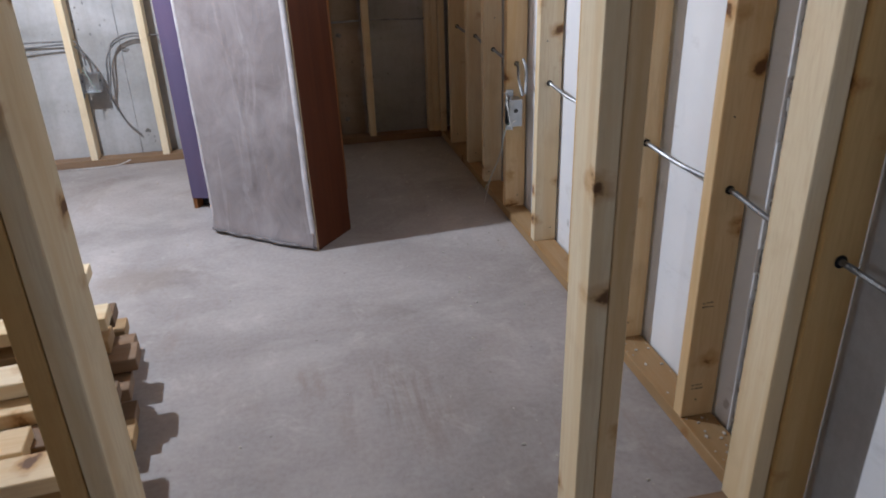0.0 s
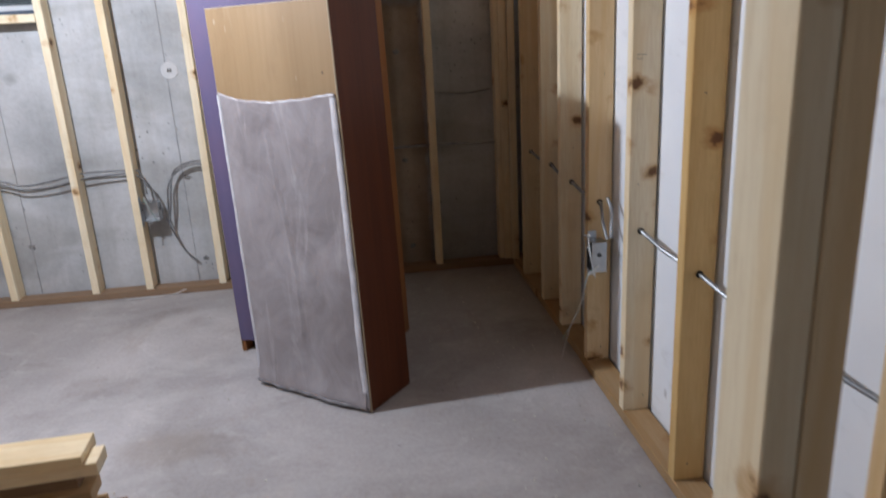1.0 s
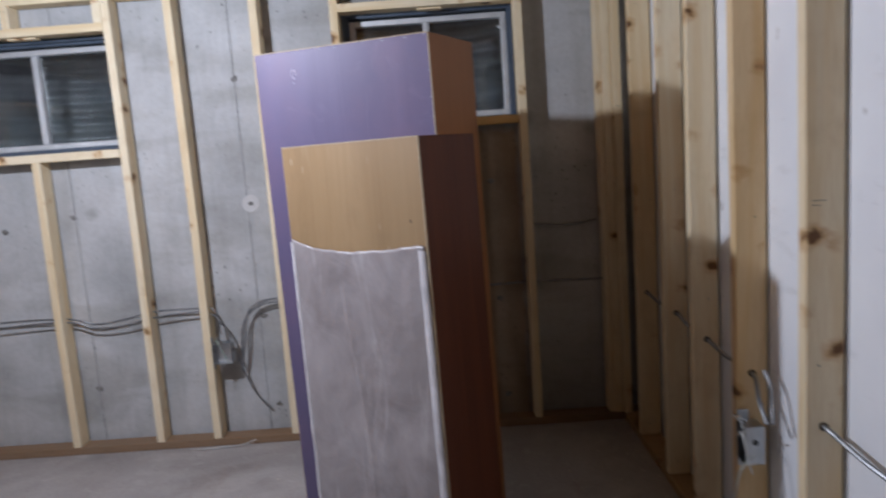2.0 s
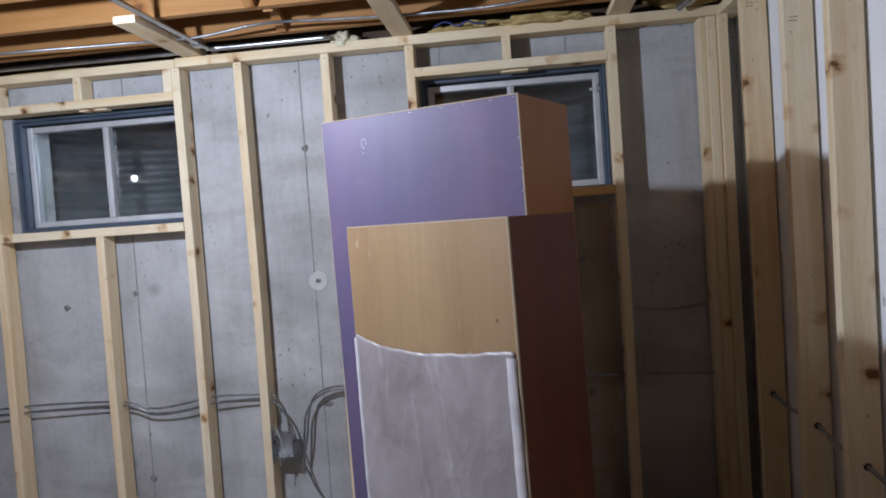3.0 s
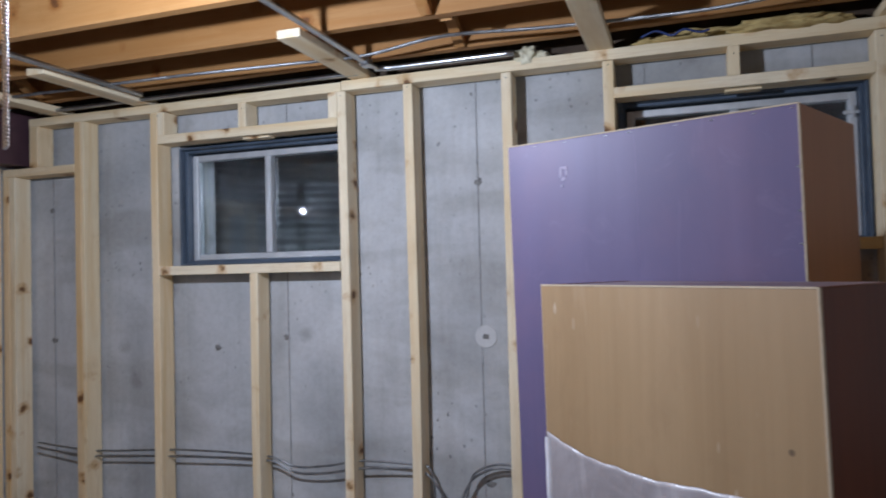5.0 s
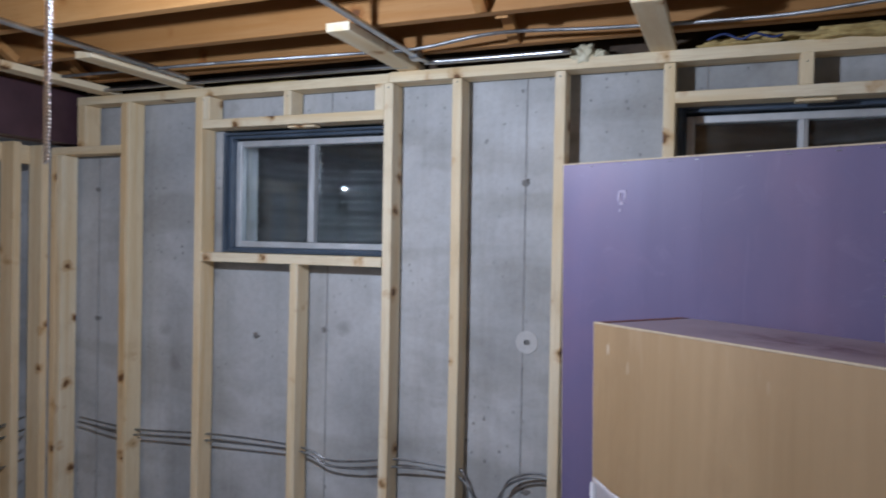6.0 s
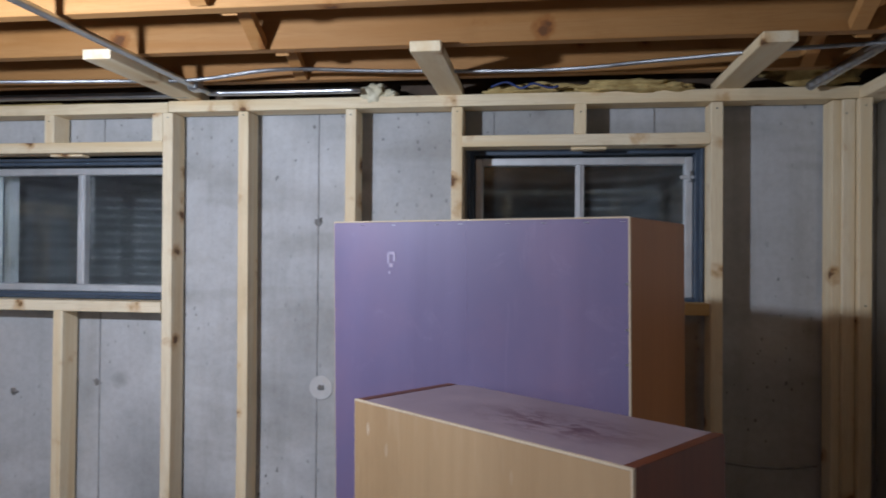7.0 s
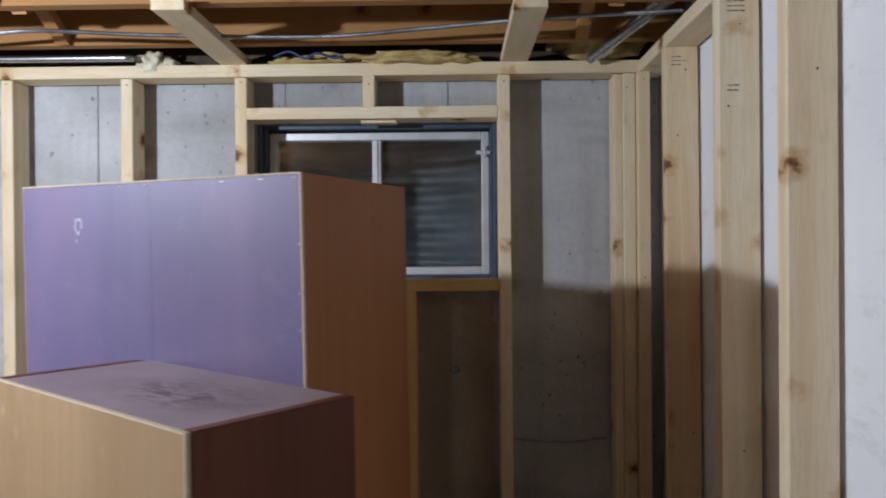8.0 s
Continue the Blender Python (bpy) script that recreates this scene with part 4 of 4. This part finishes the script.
def junction_box(place, turn, size, label):
    """An open steel switch box with loose wire ends; local y points into the wall."""
    ob = empty("junction_box", place, turn, label=label, category="junction box")
    w, h, d, t = size[0], size[1], 0.055, 0.0018
    bm = bmesh.new()
    add_box(bm, (-w / 2, d - t, -h / 2), (w / 2, d, h / 2))
    for s in (-1, 1):
        add_box(bm, (s * w / 2 - t / 2, 0, -h / 2), (s * w / 2 + t / 2, d, h / 2), 0.0004)
        add_box(bm, (-w / 2, 0, s * h / 2 - t / 2), (w / 2, d, s * h / 2 + t / 2), 0.0004)
    part("box_shell", bm, STEEL, ob)
    for s in (-1, 1):
        box("screw_ear", (-0.007, -0.001, s * h / 2 - (0.0 if s > 0 else 0.014)), (0.007, 0.001, s * h / 2 + (0.014 if s > 0 else 0.0)), STEEL, ob, "", 0.0006)
        bm = bmesh.new()
        bmesh.ops.create_cone(bm, cap_ends=True, segments=14, radius1=0.009, radius2=0.009, depth=0.003, matrix=pose(s * w / 2, d * 0.5, 0.01, 0, 90, 0))
        part("knockout", bm, NAIL, ob)
    box("bracket", (-w / 2 - 0.004, 0.004, -h / 2 - 0.03), (-w / 2 - 0.001, 0.036, h / 2 + 0.03), STEEL, ob, "", 0.0006)
    return ob


jb = junction_box((-0.822, NORTH - 0.008, 0.470), 0, (0.092, 0.100), "open galvanised junction box with loose wires on a stud")
for k, pts in enumerate((((0.0, 0.03, 0.05), (-0.01, -0.02, 0.09), (0.005, -0.03, 0.04), (0.012, -0.03, -0.03)),
                         ((-0.01, 0.03, 0.04), (-0.02, -0.012, 0.075), (0.01, -0.03, 0.03), (0.035, -0.02, -0.045)),
                         ((0.0, 0.03, -0.02), (-0.005, -0.012, -0.02), (-0.008, -0.014, -0.065), (-0.008, -0.01, -0.09)))):
    tube("wire", pts, 0.0018, COPPER_WIRE if k != 1 else GREEN_WIRE, jb, "", 0.008, 6)
jb2 = junction_box((EAST - 0.008, 2.984, 0.482), -90, (0.062, 0.110), "open galvanised switch box on a stud with hanging wires")
for k, pts in enumerate((((0.0, 0.03, 0.03), (0.02, -0.01, 0.09), (0.06, -0.02, 0.07), (0.085, -0.02, 0.02)),
                         ((0.0, 0.03, 0.0), (0.02, -0.015, 0.03), (0.055, -0.02, 0.05), (0.09, -0.015, -0.02), (0.10, -0.01, -0.05)),
                         ((0.03, 0.03, -0.03), (0.045, -0.02, -0.06), (0.01, -0.03, -0.17), (-0.07, -0.05, -0.30), (-0.17, -0.055, -0.40)),
                         ((0.03, 0.03, -0.03), (0.05, -0.02, -0.06), (0.015, -0.035, -0.18), (-0.045, -0.06, -0.30), (-0.10, -0.075, -0.44)),
                         ((0.0, 0.03, 0.05), (-0.02, -0.01, 0.075), (0.03, -0.025, 0.085), (0.075, -0.02, 0.10)))):
    tube("wire", pts, 0.0018, (COPPER_WIRE, COPPER_WIRE, GREEN_WIRE, COPPER_WIRE, COPPER_WIRE)[k], jb2, "", 0.01, 6)
armoured([(EAST + 0.045, 3.06, 0.670), (EAST + 0.04, 3.00, 0.668), (EAST + 0.03, 2.95, 0.62), (EAST + 0.03, 2.90, 0.565)], "armoured cable bending down to a switch box", 0.0009, 0.005)
armoured([(EAST + 0.05, 2.96, 0.70), (EAST + 0.05, 2.92, 0.66), (EAST + 0.035, 2.88, 0.575)], "armoured cable bending down to a switch box", 0.0009, 0.005)

# ---- foam, fibre and wire scraps above the top plate ----
for k, (p, s, m, label) in enumerate((
        ((-0.425, NORTH + 0.015, 2.222), (0.045, 0.03, 0.030), FOAM, "lump of cream spray foam over the top plate"),
        ((-0.375, NORTH + 0.020, 2.216), (0.030, 0.02, 0.016), FOAM, "lump of cream spray foam over the top plate"))):
    tagged(lump("spray_foam", p, s, m, k * 2.7, None, "", 0.5, 4), label, "spray foam")
for k, (p, s) in enumerate((((0.12, NORTH + 0.05, 2.220), (0.16, 0.05, 0.022)), ((0.42, NORTH + 0.01, 2.222), (0.15, 0.05, 0.020)), ((0.55, NORTH + 0.0, 2.214), (0.07, 0.04, 0.012)), ((1.02, NORTH + 0.04, 2.27), (0.13, 0.07, 0.06)), ((-1.75, NORTH + 0.07, 2.212), (0.30, 0.02, 0.010)))):
    tagged(lump("insulation_scrap", p, s, FIBRE, 4.0 + k * 1.9, None, "", 0.55, 4), "torn yellow fibre insulation on the top plate", "insulation")
tagged(tube("wire_scrap", [(-0.02, 4.36, 2.222), (0.03, 4.35, 2.235), (0.08, 4.35, 2.214), (0.12, 4.34, 2.226), (0.17, 4.345, 2.212), (0.20, 4.34, 2.216)], 0.004, BLUE, None, "", 0.01, 6), "crumpled blue wire on the top plate", "wire")
# pipes in the north-east corner
for a, b in (((1.00, 4.34, 2.21), (1.20, 3.9, 2.36)), ((0.97, 4.36, 2.20), (1.18, 4.0, 2.31))):
    tagged(tube("corner_pipe", [a, tuple((p + q) / 2 for p, q in zip(a, b)), b], 0.014, STEEL, None, "", 0.012, 12, 0.0015), "bright ribbed steel conduit slanting into the ceiling corner", "pipe")

# ---- lumber stack by the doorway ----
rng = random.Random(11)
STACK = pose(-0.42, 2.40, 0, 0, 0, 4.5)      # far right corner of the stack; boards run to local -x, rows to local -y


def lumber(y, z, width, end, long, material, lean=0.0):
    ob = stick("lumber_board", (end - long, y - width, z), (end, y, z + 0.0378), material)
    ob.matrix_world = STACK @ ob.matrix_world @ pose(0, 0, 0, lean, 0, 0)
    return tagged(ob, "rough pine board lying in a stack on concrete", "lumber", "stacked lumber")


LAYERS = 8
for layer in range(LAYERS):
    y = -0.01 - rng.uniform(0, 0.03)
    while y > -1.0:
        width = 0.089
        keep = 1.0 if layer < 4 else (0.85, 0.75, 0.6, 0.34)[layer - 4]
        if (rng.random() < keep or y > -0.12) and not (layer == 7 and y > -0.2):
            # lower boards get darker brown woods, the stack's shade put into their colour
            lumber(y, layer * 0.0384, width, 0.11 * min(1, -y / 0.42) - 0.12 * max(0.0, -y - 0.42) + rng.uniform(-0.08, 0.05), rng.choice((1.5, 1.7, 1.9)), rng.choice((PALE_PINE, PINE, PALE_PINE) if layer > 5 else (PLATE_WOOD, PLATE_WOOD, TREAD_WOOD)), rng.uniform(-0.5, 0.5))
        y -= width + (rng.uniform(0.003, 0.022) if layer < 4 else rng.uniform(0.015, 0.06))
lumber(0.004, 7 * 0.0384, 0.125, -0.045, 1.8, PALE_PINE, 0.6)

# a loose wire end at the foot of the north wall
tagged(tube("loose_wire", [(-1.02, 4.355, 0.004), (-0.93, 4.35, 0.006), (-0.84, 4.365, 0.004), (-0.76, 4.36, 0.012), (-0.70, 4.372, 0.03)], 0.0028, COPPER_WIRE, None, "", 0.02, 6), "pale loose wire end lying by the bottom plate", "wire")

# ---- chips on the floor ----
bm = bmesh.new()
for _ in range(150):
    x = rng.uniform(0.72, 1.12) if rng.random() < 0.6 else rng.uniform(-0.6, 1.1)
    y = rng.uniform(1.2, 4.2)
    r = rng.uniform(0.0015, 0.005)
    bmesh.ops.create_icosphere(bm, subdivisions=1, radius=r, matrix=Matrix.Translation((x, y, r * 0.5)) @ Matrix.Diagonal((rng.uniform(0.7, 1.5), rng.uniform(0.7, 1.5), 0.7, 1)))
for _ in range(46):
    r = rng.uniform(0.0015, 0.005)
    bmesh.ops.create_icosphere(bm, subdivisions=1, radius=r, matrix=Matrix.Translation((rng.uniform(EAST + 0.005, EAST + 0.08), rng.uniform(1.20, 1.95), 0.038 + r * 0.5)) @ Matrix.Diagonal((rng.uniform(0.7, 1.5), rng.uniform(0.7, 1.5), 0.7, 1)))
tagged(part("floor_chips", bm, DIRT), "pale crumbs of foam and concrete on the floor", "debris", kind="stuff")
